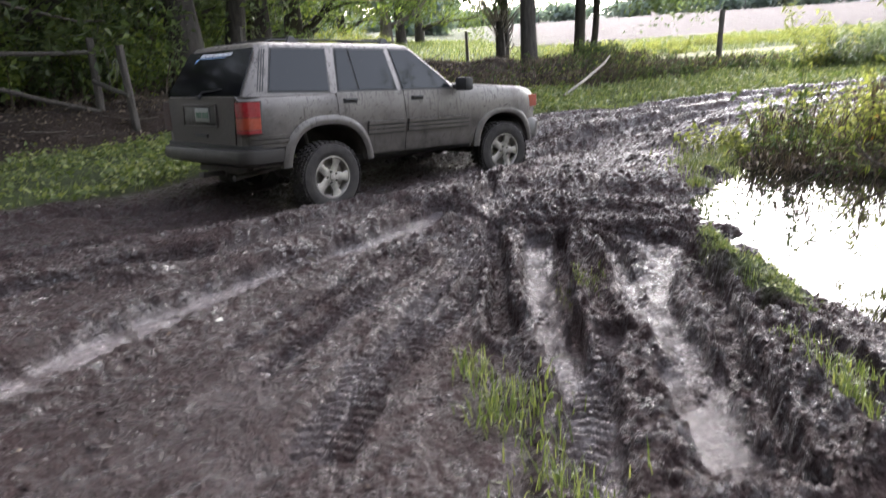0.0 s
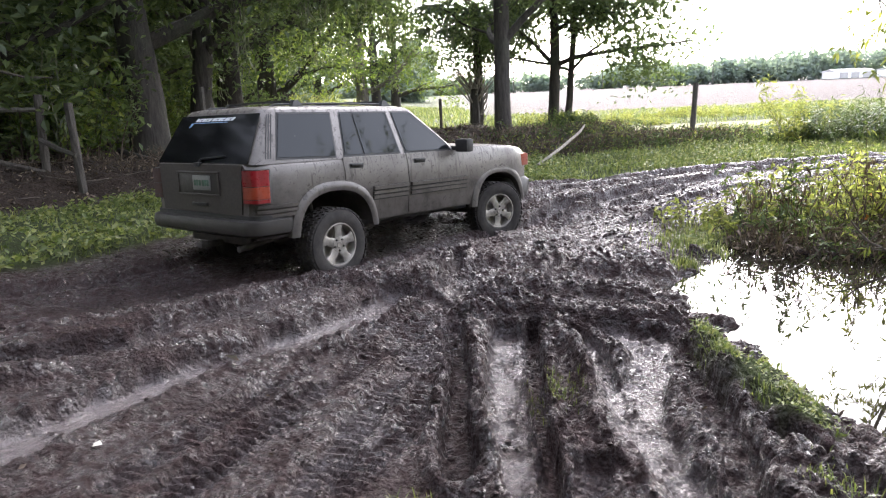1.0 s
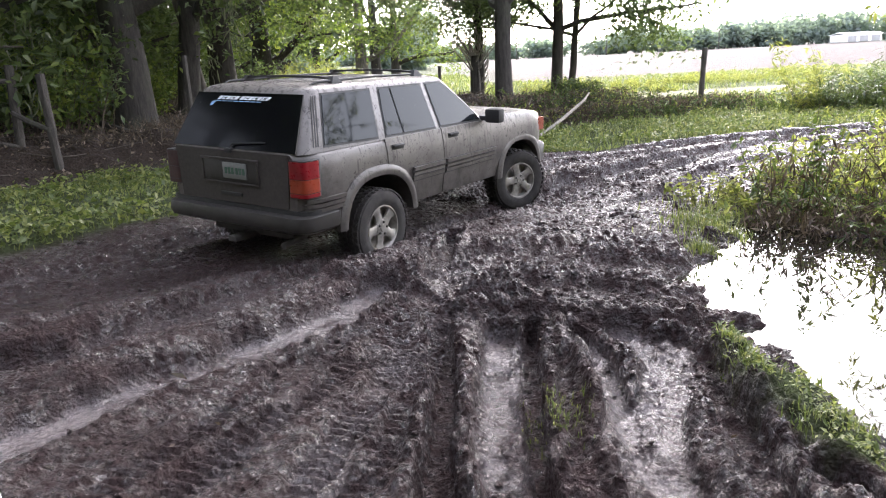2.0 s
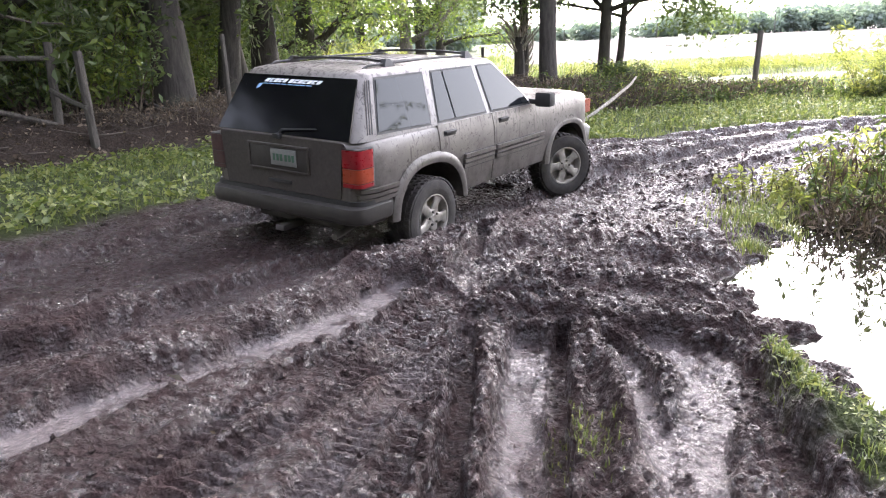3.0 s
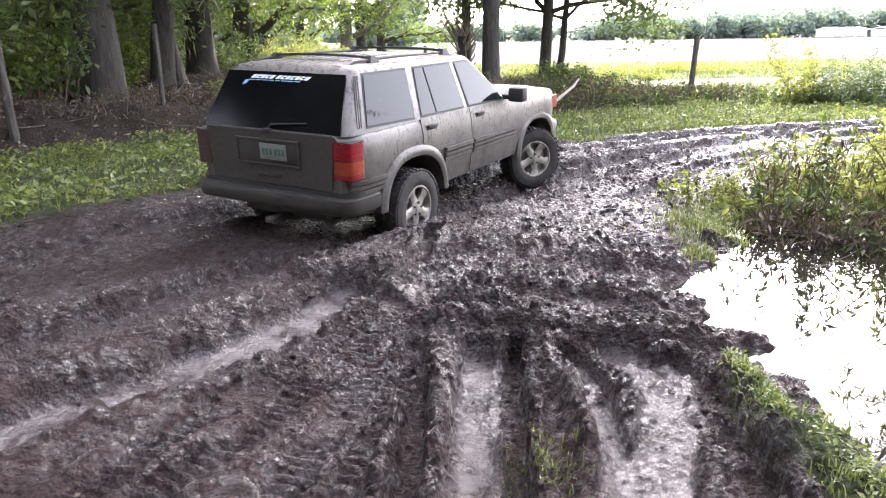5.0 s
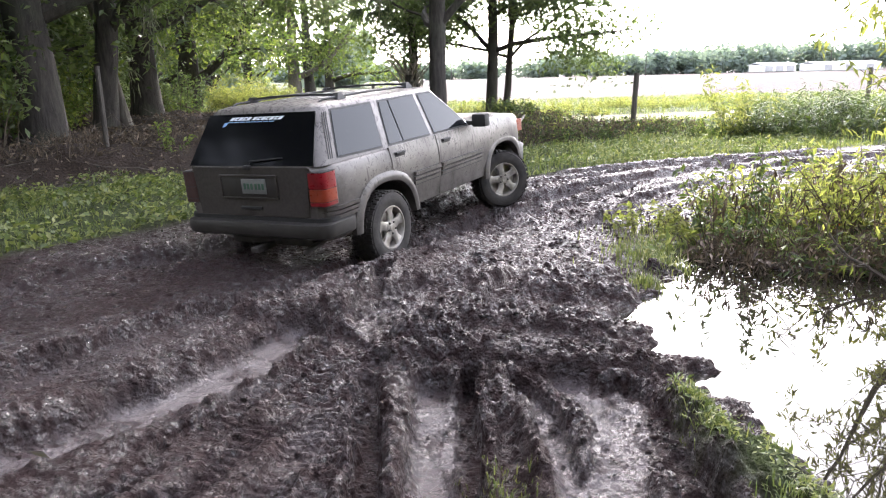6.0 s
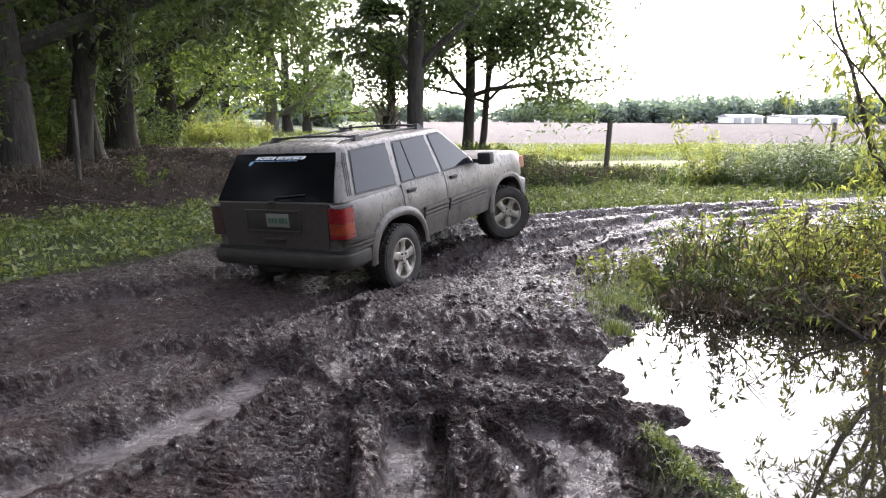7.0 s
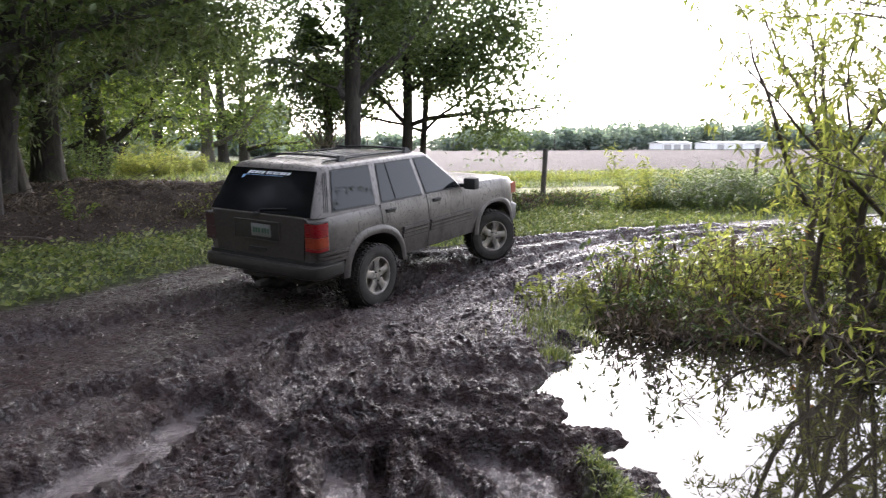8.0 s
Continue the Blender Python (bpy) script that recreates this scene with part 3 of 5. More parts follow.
    z += mud * (big * heap * smooth(0.25, 0.6, heap) + small * (0.2 + 0.12 * smooth(0, 0.5, x) + heap) * (1 - 0.85 * track) + fine * (0.5 + 0.5 * smooth(0.0, 0.6, x)) * (1 - 0.75 * track) * (1 - 0.5 * wet) + 0.018 * (fbm(wx, wy, 9, 4, 93, 0.65) - 0.5) * (1 - 0.7 * wet))
    wet = wet * mud * (0.35 + 0.65 * smooth(0.34, 0.48, fbm(x, y, 7.0, 3, 103, 0.6)))
    # water-filled hollow
    pud = inside(x, y, PUDDLE) + 0.12 * (fbm(x, y, 6.0, 4, 14, 0.7) - 0.5) + 0.05 * (cells(x, y, 0.09, 17) - 0.3)
    shore = smooth(-0.05, 0.04, pud)
    z = z * (1 - shore) + np.minimum(z, WATER_Z + 0.03 + 0.07 * (fbm(x, y, 9, 3, 18) - 0.5) - 0.30 * smooth(-0.02, 0.4, pud)) * shore
    keep = smooth(-0.05, -0.5, pud)
    z = np.where((pud < 0) & (x > 1.0) & (y < 9.5), np.maximum(z, WATER_Z + 0.004 + 0.03 * keep + 0.12 * np.maximum(0, fbm(x, y, 10, 4, 19, 0.7) - 0.42)), z)
    z += 0.045 * (fbm(x, y, 16, 3, 131, 0.65) - 0.5) * smooth(-0.45, -0.25, pud) * smooth(0.10, 0.0, pud) * (x > 1) * (y < 9)
    wedge = smooth(-0.08, 0.08, inside(x, y, WEDGE) + 0.25 * (fbm(x, y, 5, 3, 15) - 0.5))
    z += 0.05 * wedge
    sunlit_strip = smooth(2.4, 1.2, np.abs(y - 27.3) + 1.2 * (fbm(x, y, 0.5, 2, 16) - 0.5)) * smooth(3.5, 6, x)
    field = smooth(39, 43, y + 0.05 * x) * smooth(-4, 8, x - 0.05 * y)
    grass = np.clip(np.maximum(1 - mud, wedge) * (1 - litter) * (1 - shore * (x > 1)), 0, 1)
    dry = np.clip(np.maximum.reduce([grass, litter, field, sunlit_strip]), 0, 1)
    return z, dict(wet=wet, grass=grass, litter=litter, field=field, sunlit_strip=sunlit_strip, dry=dry), pud


def steps(stops):
    """Lines whose spacing changes from stretch to stretch."""
    out = [stops[0][0]]
    for (a, step), (b, _) in zip(stops[:-1], stops[1:]):
        n = max(1, round((b - a) / step))
        out += [a + (b - a) * (i + 1) / n for i in range(n)]
    return np.array(out)


gx = steps([(-900, 150), (-300, 40), (-100, 10), (-40, 2.5), (-15, 0.5), (-6, 0.08), (-3.0, 0.026), (-1.7, 0.0125), (2.3, 0.035), (5, 0.10), (9, 0.5), (20, 2.5), (60, 10), (200, 40), (900, 0)])
gy = steps([(-300, 60), (-60, 10), (-10, 1.5), (0, 0.3), (1.9, 0.0125), (6.2, 0.020), (8.5, 0.035), (12, 0.06), (15, 0.3), (30, 1.2), (60, 5), (120, 20), (300, 60), (1500, 0)])
GX, GY = np.meshgrid(gx, gy)
gz, masks, _ = terrain(GX.ravel(), GY.ravel())
me = bpy.data.meshes.new("ground")
nx, ny = len(gx), len(gy)
ids = np.arange(nx * ny).reshape(ny, nx)
quads = np.stack([ids[:-1, :-1], ids[:-1, 1:], ids[1:, 1:], ids[1:, :-1]], -1).reshape(-1, 4)
me.vertices.add(nx * ny)
me.vertices.foreach_set("co", np.c_[GX.ravel(), GY.ravel(), gz].ravel())
me.loops.add(len(quads) * 4)
me.loops.foreach_set("vertex_index", quads.ravel())
me.polygons.add(len(quads))
me.polygons.foreach_set("loop_start", np.arange(len(quads)) * 4)
me.polygons.foreach_set("use_smooth", np.ones(len(quads), bool))
for key, val in masks.items():
    at = me.attributes.new(key, "FLOAT", "POINT")
    at.data.foreach_set("value", val.astype(np.float32))
me.materials.append(M_GROUND)
me.update(calc_edges=True)
ground = tagged(new("ground", me), "churned wet dark mud with tyre tracks, grass and leaf litter", "ground", kind="structure")

g = Geo()
wx, wy = np.linspace(1.2, 9.5, 30), np.linspace(1.2, 9.2, 30)
g.add([(a, b, 0) for b in wy for a in wx], [(j * 30 + i, j * 30 + i + 1, (j + 1) * 30 + i + 1, (j + 1) * 30 + i) for j in range(29) for i in range(29)])
water = part("water", g, M_WATER)
water.location.z = WATER_Z
tagged(water, "still muddy puddle reflecting the white sky", "puddle", kind="structure")


def height(x, y):
    return terrain(np.atleast_1d(np.asarray(x, float)), np.atleast_1d(np.asarray(y, float)))[0]


def scatter(n, box, test, seed):
    """Points on the ground inside a box, kept by a chance that test gives."""
    r = np.random.RandomState(seed)
    x = r.uniform(box[0], box[2], n)
    y = r.uniform(box[1], box[3], n)
    z, mk, pud = terrain(x, y)
    keep = r.uniform(0, 1, n) < test(x, y, mk, pud)
    return np.c_[x, y, z][keep]


# ---------------------------------------------------------------- leaves, blades, branches


def leaf_cards(g, centres, size, rnd, aspect=0.5, droop=0.3, vary=0.4, facing=None):
    """Small pointed leaves, each folded along its midrib."""
    n = len(centres)
    c = np.asarray(centres, float)
    yaw = rnd.uniform(0, 2 * np.pi, n)
    pitch = rnd.normal(-droop, 0.5, n)
    roll = rnd.normal(0, 0.6, n)
    d = np.c_[np.cos(yaw) * np.cos(pitch), np.sin(yaw) * np.cos(pitch), np.sin(pitch)]
    s = np.c_[-np.sin(yaw), np.cos(yaw), np.zeros(n)]
    u = np.cross(d, s)
    w = s * np.cos(roll)[:, None] + u * np.sin(roll)[:, None]
    up = np.cross(d, w)
    L = (size * rnd.uniform(1 - vary, 1 + vary, n))[:, None]
    W = L * aspect * 0.5
    v = np.stack([c, c + d * L * 0.45 + w * W + up * L * 0.08, c + d * L, c + d * L * 0.45 - w * W + up * L * 0.08], 1)
    b = np.arange(n)[:, None] * 4
    g.add_array(v.reshape(-1, 3), b + np.array([[0, 1, 2, 3]]))


def blades(g, base, length, width, rnd, lean=0.35):
    """Grass blades of two bent pieces."""
    n = len(base)
    c = np.asarray(base, float)
    yaw = rnd.uniform(0, 2 * np.pi, n)
    d = np.c_[np.cos(yaw), np.sin(yaw), np.zeros(n)]
    s = np.c_[-np.sin(yaw), np.cos(yaw), np.zeros(n)]
    L = (length * rnd.uniform(0.45, 1.3, n))[:, None]
    k = np.abs(rnd.normal(lean, 0.25, n))[:, None]
    W = width * rnd.uniform(0.6, 1.2, n)[:, None] * s
    up = np.array([[0, 0, 1.0]])
    mid = c + up * L * 0.6 + d * L * k * 0.35
    tip = c + up * L * (1 - 0.35 * k) + d * L * k
    v = np.stack([c - W, c + W, mid + W * 0.7, mid - W * 0.7, tip], 1)
    b = np.arange(n)[:, None] * 5
    f = np.concatenate([b + np.array([[0, 1, 2]]), b + np.array([[0, 2, 3]]), b + np.array([[3, 2, 4]])])
    g.add_array(v.reshape(-1, 3), f)


def limb(start, way, length, r0, rnd, bend=0.25, n=6, r1=None):
    """A crooked, tapering branch: points and radii."""
    p = np.array(start, float)
    d = np.array(way, float)
    d /= np.linalg.norm(d)
    pts = [p.copy()]
    for i in range(n):
        d = d + rnd.normal(0, bend, 3) * 0.6
        d /= np.linalg.norm(d)
        p = p + d * length / n
        pts.append(p.copy())
    return np.array(pts), np.linspace(r0, r0 * 0.3 if r1 is None else r1, n + 1), d


def tree(name, label, x, y, r, h, seed, crown_from=0.45, spread=3.0, leaves=5000, leaf=0.13, bark=None, green=None, lean=(0, 0), moss=0, limbs=9, reach=None, fork=False, z=None, sun_side=0.0):
    """A tapered trunk with limbs and a loose crown of single leaves, rooted in the ground."""
    rnd = np.random.RandomState(seed)
    root = new(name)
    root.location = (x, y, float(height(x, y)[0]) - 0.05 if z is None else z)
    tagged(root, label, "tree")
    g = Geo()
    n = 11
    hs = np.linspace(0, h, n)
    sway = np.cumsum(rnd.normal(0, 0.035 * h / n, (n, 2)), 0)
    pts = np.c_[lean[0] * hs / h + sway[:, 0] - sway[0, 0], lean[1] * hs / h + sway[:, 1] - sway[0, 1], hs]
    pts = np.insert(pts, 1, pts[0] * 0.7 + pts[1] * 0.3, 0)
    hs = np.insert(hs, 1, hs[1] * 0.3)
    rad = r * (1 - 0.72 * hs / h)
    rad[0] *= 1.22
    rad[1] *= 1.05
    g.tube(pts, rad, 14, 0.10)
    tips = []
    for i in range(limbs):
        f = crown_from + (1 - crown_from) * (i + rnd.uniform(0, 0.8)) / limbs
        k = min(n - 1, int(f * n))
        a = i * 2.4 + rnd.uniform(-0.5, 0.5)
        way = (math.cos(a), math.sin(a), rnd.uniform(0.15, 0.9))
        ln = spread * rnd.uniform(0.7, 1.15) * (1.15 - 0.5 * f)
        bp, br, d = limb(pts[k], way, ln, rad[k] * 0.55, rnd, 0.22)
        g.tube(bp, br, 7, 0.05)
        for q in range(4):
            s = bp[2 + q]
            wp, wr, _ = limb(s, d + rnd.normal(0, 0.7, 3), ln * 0.42, br[2 + q] * 0.5, rnd, 0.3, 4)
            g.tube(wp, wr, 4)
            tips += [wp[2], wp[3], wp[4]]
        tips += [bp[4], bp[5], bp[6]]
    part("trunk", g, bark or M_BARK, root)
    tips = np.array(tips)
    per = leaves // len(tips)
    cl = np.repeat(tips, per, 0)
    off = rnd.normal(0, 1, (len(cl), 3)) * np.array([0.40, 0.40, 0.30]) * spread / 3.0
    gl = Geo()
    leaf_cards(gl, cl + off, leaf, rnd)
    tagged(part("crown", gl, green or M_OAK, root, smooth=False), kind="stuff")
    if moss:
        gm = Geo()
        pick = tips[rnd.randint(0, len(tips), moss)]
        for p in pick:
            m = 26
            c = p + rnd.normal(0, 0.10, (m, 3)) * np.array([1, 1, 0.4])
            c[:, 2] -= rnd.uniform(0, 0.9, m)
            leaf_cards(gm, c, 0.34, rnd, 0.10, 1.45, 0.4)
        tagged(part("moss", gm, M_MOSS, root, "grey-green hanging moss", smooth=False), kind="stuff")
    return root


def weed(name, label, x, y, h, spread, stems, leaves, size, seed, green=None, category="bush", aspect=0.28, z=None, stem_r=0.006, upright=1.0, accents=0, bare=0.15, dead=0.0, loose=0.035):
    """A bush of many thin stems set with narrow leaves."""
    rnd = np.random.RandomState(seed)
    root = new(name)
    root.location = (x, y, float(height(x, y)[0]) - 0.02 if z is None else z)
    tagged(root, label, category)
    g, gl, ga, gd = Geo(), Geo(), Geo(), Geo()
    for i in range(stems):
        a = rnd.uniform(0, 2 * np.pi)
        q = spread * math.sqrt(rnd.uniform(0, 1))
        s = np.array([math.cos(a) * q, math.sin(a) * q, 0])
        hh = h * rnd.uniform(0.45, 1.05) * (1 - 0.35 * q / spread)
        way = np.array([math.cos(a) * 0.35 * q / spread, math.sin(a) * 0.35 * q / spread, upright]) + rnd.normal(0, 0.16, 3)
        sp, sr, _ = limb(s, way, hh, stem_r * rnd.uniform(0.7, 1.3), rnd, 0.16, 6, 0.0015)
        g.tube(sp, sr, 4)
        m = leaves // stems
        t = rnd.uniform(bare, 1, m) * 6
        k = np.minimum(5, t.astype(int))
        c = sp[k] + (sp[k + 1] - sp[k]) * (t - k)[:, None] + rnd.normal(0, loose * h, (m, 3))
        leaf_cards(gl, c, size, rnd, aspect, 0.35)
        if dead:
            q = max(3, int(m * dead))
            leaf_cards(gd, s + rnd.normal(0, 0.12, (q, 3)) * (1, 1, 0) + np.c_[np.zeros((q, 2)), rnd.uniform(0, 0.5 * h, q)], size * 1.2, rnd, 0.2, 0.9)
        if accents and i % 3 == 0:
            leaf_cards(ga, c[:accents], size, rnd, 0.5, 0.3)
    tagged(part("stem_tangle", g, M_STEM, root), kind="stuff")
    tagged(part("foliage", gl, green or M_WEED, root, smooth=False), kind="stuff")
    if dead:
        tagged(part("dead_foliage", gd, M_DRYLEAF, root, "brown withered leaves", smooth=False), kind="stuff")
    if accents:
        tagged(part("autumn_foliage", ga, M_ORANGE, root, "orange turned leaves", smooth=False), kind="stuff")
    return root

# ---------------------------------------------------------------- the car: x forward, y left, z up, origin between the rear wheels' hubs
HALF, BELT = 0.86, 0.80
car = tagged(new("car"), "muddy champagne-grey boxy off-road estate car stuck in deep mud", "car")


def arch_height(x):
    z = 0.14 if -0.42 < x else 0.12
    for cx, r in ((0.0, 0.485), (2.69, 0.475)):
        if abs(x - cx) < r:
            z = max(z, 0.02 + (r ** 2.5 - abs(x - cx) ** 2.5) ** 0.4)
    return z


def half_width(x, z):
    w = HALF * float(np.interp(z, [0.1, 0.3, 0.5, 0.66, 0.80], [0.945, 0.98, 1.0, 0.992, 0.955]))
    if x < -0.72:
        w -= 0.10 * ((-0.72 - x) / 0.20) ** 2
    if x > 2.9:
        w -= 0.14 * ((x - 2.9) / 0.55) ** 2
    return w


def top_height(x):
    return float(np.interp(x, [-1, 1.85, 2.0, 3.0, 3.3, 3.45], [0.80, 0.80, 0.845, 0.80, 0.765, 0.70]))


stations = sorted(set([-0.92, -0.90, -0.86, -0.8, -0.72, -0.6, -0.5, 0.6, 0.9, 1.2, 1.5, 1.8, 1.9, 2.0, 3.2, 3.3, 3.38, 3.42, 3.45]
                      + [round(c + r * s, 3) for c, r in ((0.0, 0.485), (2.69, 0.475)) for s in (-1.001, -0.995, -0.97, -0.92, -0.84, -0.72, -0.55, -0.3, 0, 0.3, 0.55, 0.72, 0.84, 0.92, 0.97, 0.995, 1.001)]))
rings = []
for x in stations:
    zb, zt = arch_height(x), top_height(x)
    if x < -0.89:
        zb, zt = zb + 0.03, zt - 0.01
    rows = [zb + (zt - 0.04 - zb) * k / 7 for k in range(8)]
    side = [(half_width(x, z), z) for z in rows]
    wt = half_width(x, zt)
    side += [(wt - 0.015, zt - 0.012), (wt - 0.05, zt), (wt * 0.55, zt + (0.02 if x > 1.95 else 0))]
    half = [(0.45, zb)] + side
    rings.append([(x, -a, b) for a, b in half] + [(x, a, b) for a, b in reversed(half)])
g = Geo()
g.loft(rings)
recalc(part("body", g, M_PAINT, car, sharp=35))


def round_rect(x0, x1, y0, y1, r, z, k=5):
    pts = []
    for cx, cy, a0 in ((x1 - r, y1 - r, 0), (x0 + r, y1 - r, 90), (x0 + r, y0 + r, 180), (x1 - r, y0 + r, 270)):
        for i in range(k + 1):
            a = radians(a0 + 90 * i / k)
            pts.append((cx + r * math.cos(a), cy + r * math.sin(a), z))
    return pts


g = Geo()
g.loft([round_rect(a, b, -h, h, r, z) for z, a, b, h, r in ((0.785, -0.91, 1.98, 0.815, 0.12), (1.255, -0.645, 1.355, 0.668, 0.12), (1.28, -0.615, 1.31, 0.645, 0.13),
                                                            (1.297, -0.55, 1.23, 0.59, 0.15), (1.308, -0.40, 1.08, 0.45, 0.18), (1.313, -0.1, 0.8, 0.2, 0.15))])
recalc(part("cabin", g, M_PAINT, car, sharp=30))


def side_y(z):
    return 0.815 - (z - 0.785) * 0.155 / 0.495


OUT = np.array([0, 0.954, 0.299])


def side_pane(outline, s, off, thick):
    """A plate on the cabin's side; s is -1 on the car's right, 1 on its left."""
    q = Geo()
    o = OUT * np.array([1, s, 1])
    pts = [np.array([x, s * side_y(z), z]) + o * off for x, z in outline]
    q.slab(pts if s > 0 else pts[::-1], o, thick)
    return q


def grown(outline, d):
    c = np.mean(np.array(outline), 0)
    return [tuple(np.array(p) + np.sign(np.array(p) - c) * d) for p in outline]


QUARTER = [(-0.62, 0.835), (0.06, 0.82), (0.12, 1.222), (-0.49, 1.222)]
REAR_SMALL = [(0.19, 0.82), (0.43, 0.818), (0.40, 1.222), (0.26, 1.222)]
REAR_MAIN = [(0.455, 0.818), (0.96, 0.815), (0.89, 1.222), (0.425, 1.222)]
FRONT = [(1.06, 0.815), (1.80, 0.81), (1.74, 0.885), (1.32, 1.195), (1.26, 1.222), (0.99, 1.222)]


def side_patch(x0, x1, z0, z1, s, off, cut=True, n=26):
    """A skin that follows the body's side, off metres outside it."""
    q = Geo()
    sec = []
    for i in range(n + 1):
        x = x0 + (x1 - x0) * i / n
        a = max(z0, arch_height(x) + 0.012) if cut else z0
        a = min(a, z1 - 0.01)
        zs = [a + (z1 - a) * k / 5 for k in range(6)]
        outer = [(x, s * (half_width(x, z) + off), z) for z in zs]
        inner = [(x, s * (half_width(x, z) - 0.02), z) for z in reversed(zs)]
        sec.append(outer + inner)
    q.loft(sec)
    return q


for s in (-1, 1):
    for nm, x0, x1, panes, hx in (("rear_door", 0.14, 1.03, (REAR_SMALL, REAR_MAIN), 0.30), ("front_door", 1.045, 2.06, (FRONT,), 1.23)):
        door = recalc(part("door", side_patch(x0, x1, 0.155, 0.792, s, 0.006), M_PAINT, car))
        for outline in panes:
            rub = recalc(part("window_frame", side_pane(grown(outline, 0.018), s, -0.002, 0.005), M_TRIM, door, "black rubber window seal", smooth=False))
            recalc(part("window", side_pane(outline, s, 0.004, 0.004), M_SIDE_GLASS, door, "mud-spattered tinted side window", smooth=False))
        # handle
        y = half_width(hx, 0.70) + 0.006
        h = Geo()
        h.box((hx - 0.09, s * y - 0.004, 0.685), (hx + 0.09, s * y + 0.004, 0.735), bevel=0.003)
        h.box((hx - 0.08, s * (y + 0.012) - 0.010, 0.708), (hx + 0.08, s * (y + 0.012) + 0.010, 0.730), bevel=0.006)
        part("handle", h, M_TRIM, door, "black door handle")
        # ribbed lower cladding
        a, b = max(x0 + 0.02, 0.50), min(x1 - 0.015, 2.20)
        for k, (zl, zh, off) in enumerate(((0.452, 0.486, 0.038), (0.406, 0.436, 0.032), (0.358, 0.392, 0.028))):
            recalc(part("cladding_rib", side_patch(a, b, zl, zh, s, off, n=10), M_PAINT, door))
        recalc(part("cladding_back", side_patch(a, b, 0.345, 0.49, s, 0.010, n=10), M_TRIM, door))
    # quarter window and pillar slots
    recalc(part("window_frame", side_pane(grown(QUARTER, 0.018), s, -0.002, 0.005), M_TRIM, car, smooth=False))
    recalc(part("quarter_window", side_pane(QUARTER, s, 0.004, 0.004), M_SIDE_GLASS, car, "mud-spattered tinted rear quarter window", smooth=False))
    for k in range(3):
        dx = -0.075 - 0.028 * k
        recalc(part("pillar_slot", side_pane([(-0.62 + dx, 0.83), (-0.61 + dx, 0.83), (-0.49 + dx * 0.9, 1.225), (-0.50 + dx * 0.9, 1.225)], s, 0.0, 0.004), M_TRIM, car, smooth=False))
    # wheel-arch flares
    for cx, r in ((0.0, 0.485), (2.69, 0.475)):
        q = Geo()
        sec = []
        for i in range(25):
            a = math.pi * (i / 24 * 1.06 - 0.03)
            c, d = math.cos(a), math.sin(a)
            prof = [(r - 0.015, 0.80), (r - 0.015, 0.880), (r + 0.015, 0.889), (r + 0.045, 0.886), (r + 0.075, 0.868), (r + 0.08, 0.82)]
            sec.append([(cx + rr * math.copysign(abs(c) ** 0.8, c), s * (yy - (0.02 if cx > 1 else 0) - 0.02 * max(0, d - 0.6)), max(0.02 + rr * math.copysign(abs(d) ** 0.8, d), 0.10 if d < 0.2 else 0)) for rr, yy in prof])
        q.loft(sec)
        recalc(part("wheel_arch_flare", q, M_PAINT, car))
    # ribbed side of the rear corner
    for zl, zh, off in ((0.395, 0.425, 0.034), (0.352, 0.384, 0.030), (0.31, 0.342, 0.026)):
        recalc(part("corner_rib", side_patch(-0.88, -0.47, zl, zh, s, off, n=12), M_PAINT, car))
    # tail lamp in three lenses
    lamp = None
    for nm, z0, z1, mt in (("tail_lamp", 0.600, 0.738, M_LENS_RED), ("amber_lens", 0.486, 0.594, M_LENS_AMBER), ("lower_lens", 0.45, 0.480, M_LENS_RED)):
        q = Geo()
        y0, y1 = (0.665, 0.868) if s > 0 else (-0.868, -0.665)
        q.loft([round_rect(-0.938, -0.735, y0, y1, 0.05, z) for z in (z0, z1)])
        ob = recalc(part(nm, q, mt if s < 0 else M_LENS_DIRTY, lamp or car, "red tail lamp with an amber band" if lamp is None else ""))
        lamp = lamp or ob
    q = Geo()
    y0, y1 = (0.655, 0.864) if s > 0 else (-0.864, -0.655)
    q.loft([round_rect(-0.93, -0.73, y0, y1, 0.04, z) for z in (0.445, 0.745)])
    recalc(part("lamp_bezel", q, M_TRIM, lamp))
    # front corner marker, mirror
    q = Geo()
    y0, y1 = (0.60, 0.79) if s > 0 else (-0.79, -0.60)
    q.loft([round_rect(3.18, 3.455, y0, y1, 0.05, z) for z in (0.53, 0.68)])
    recalc(part("front_marker", q, M_LENS_AMBER, car, "amber front corner lamp"))
    q = Geo()
    q.box((1.80, 0.88, 0.77), (1.93, 1.06, 0.92), bevel=0.03)
    q.box((1.84, 0.77, 0.79), (1.89, 0.90, 0.84), bevel=0.01)
    if s < 0:
        q.v = [v * np.array([1, -1, 1]) for v in q.v]
    mirror = recalc(part("wing_mirror", q, M_TRIM, car, "black wing mirror"))
    # low roof rail
    q = Geo()
    q.tube([(-0.46, s * 0.53, 1.296), (-0.40, s * 0.535, 1.318), (0.3, s * 0.54, 1.328), (1.1, s * 0.53, 1.318), (1.17, s * 0.525, 1.292)], [0.010] * 5, 8)
    part("roof_rail", q, M_TRIM, car, "black roof rail")

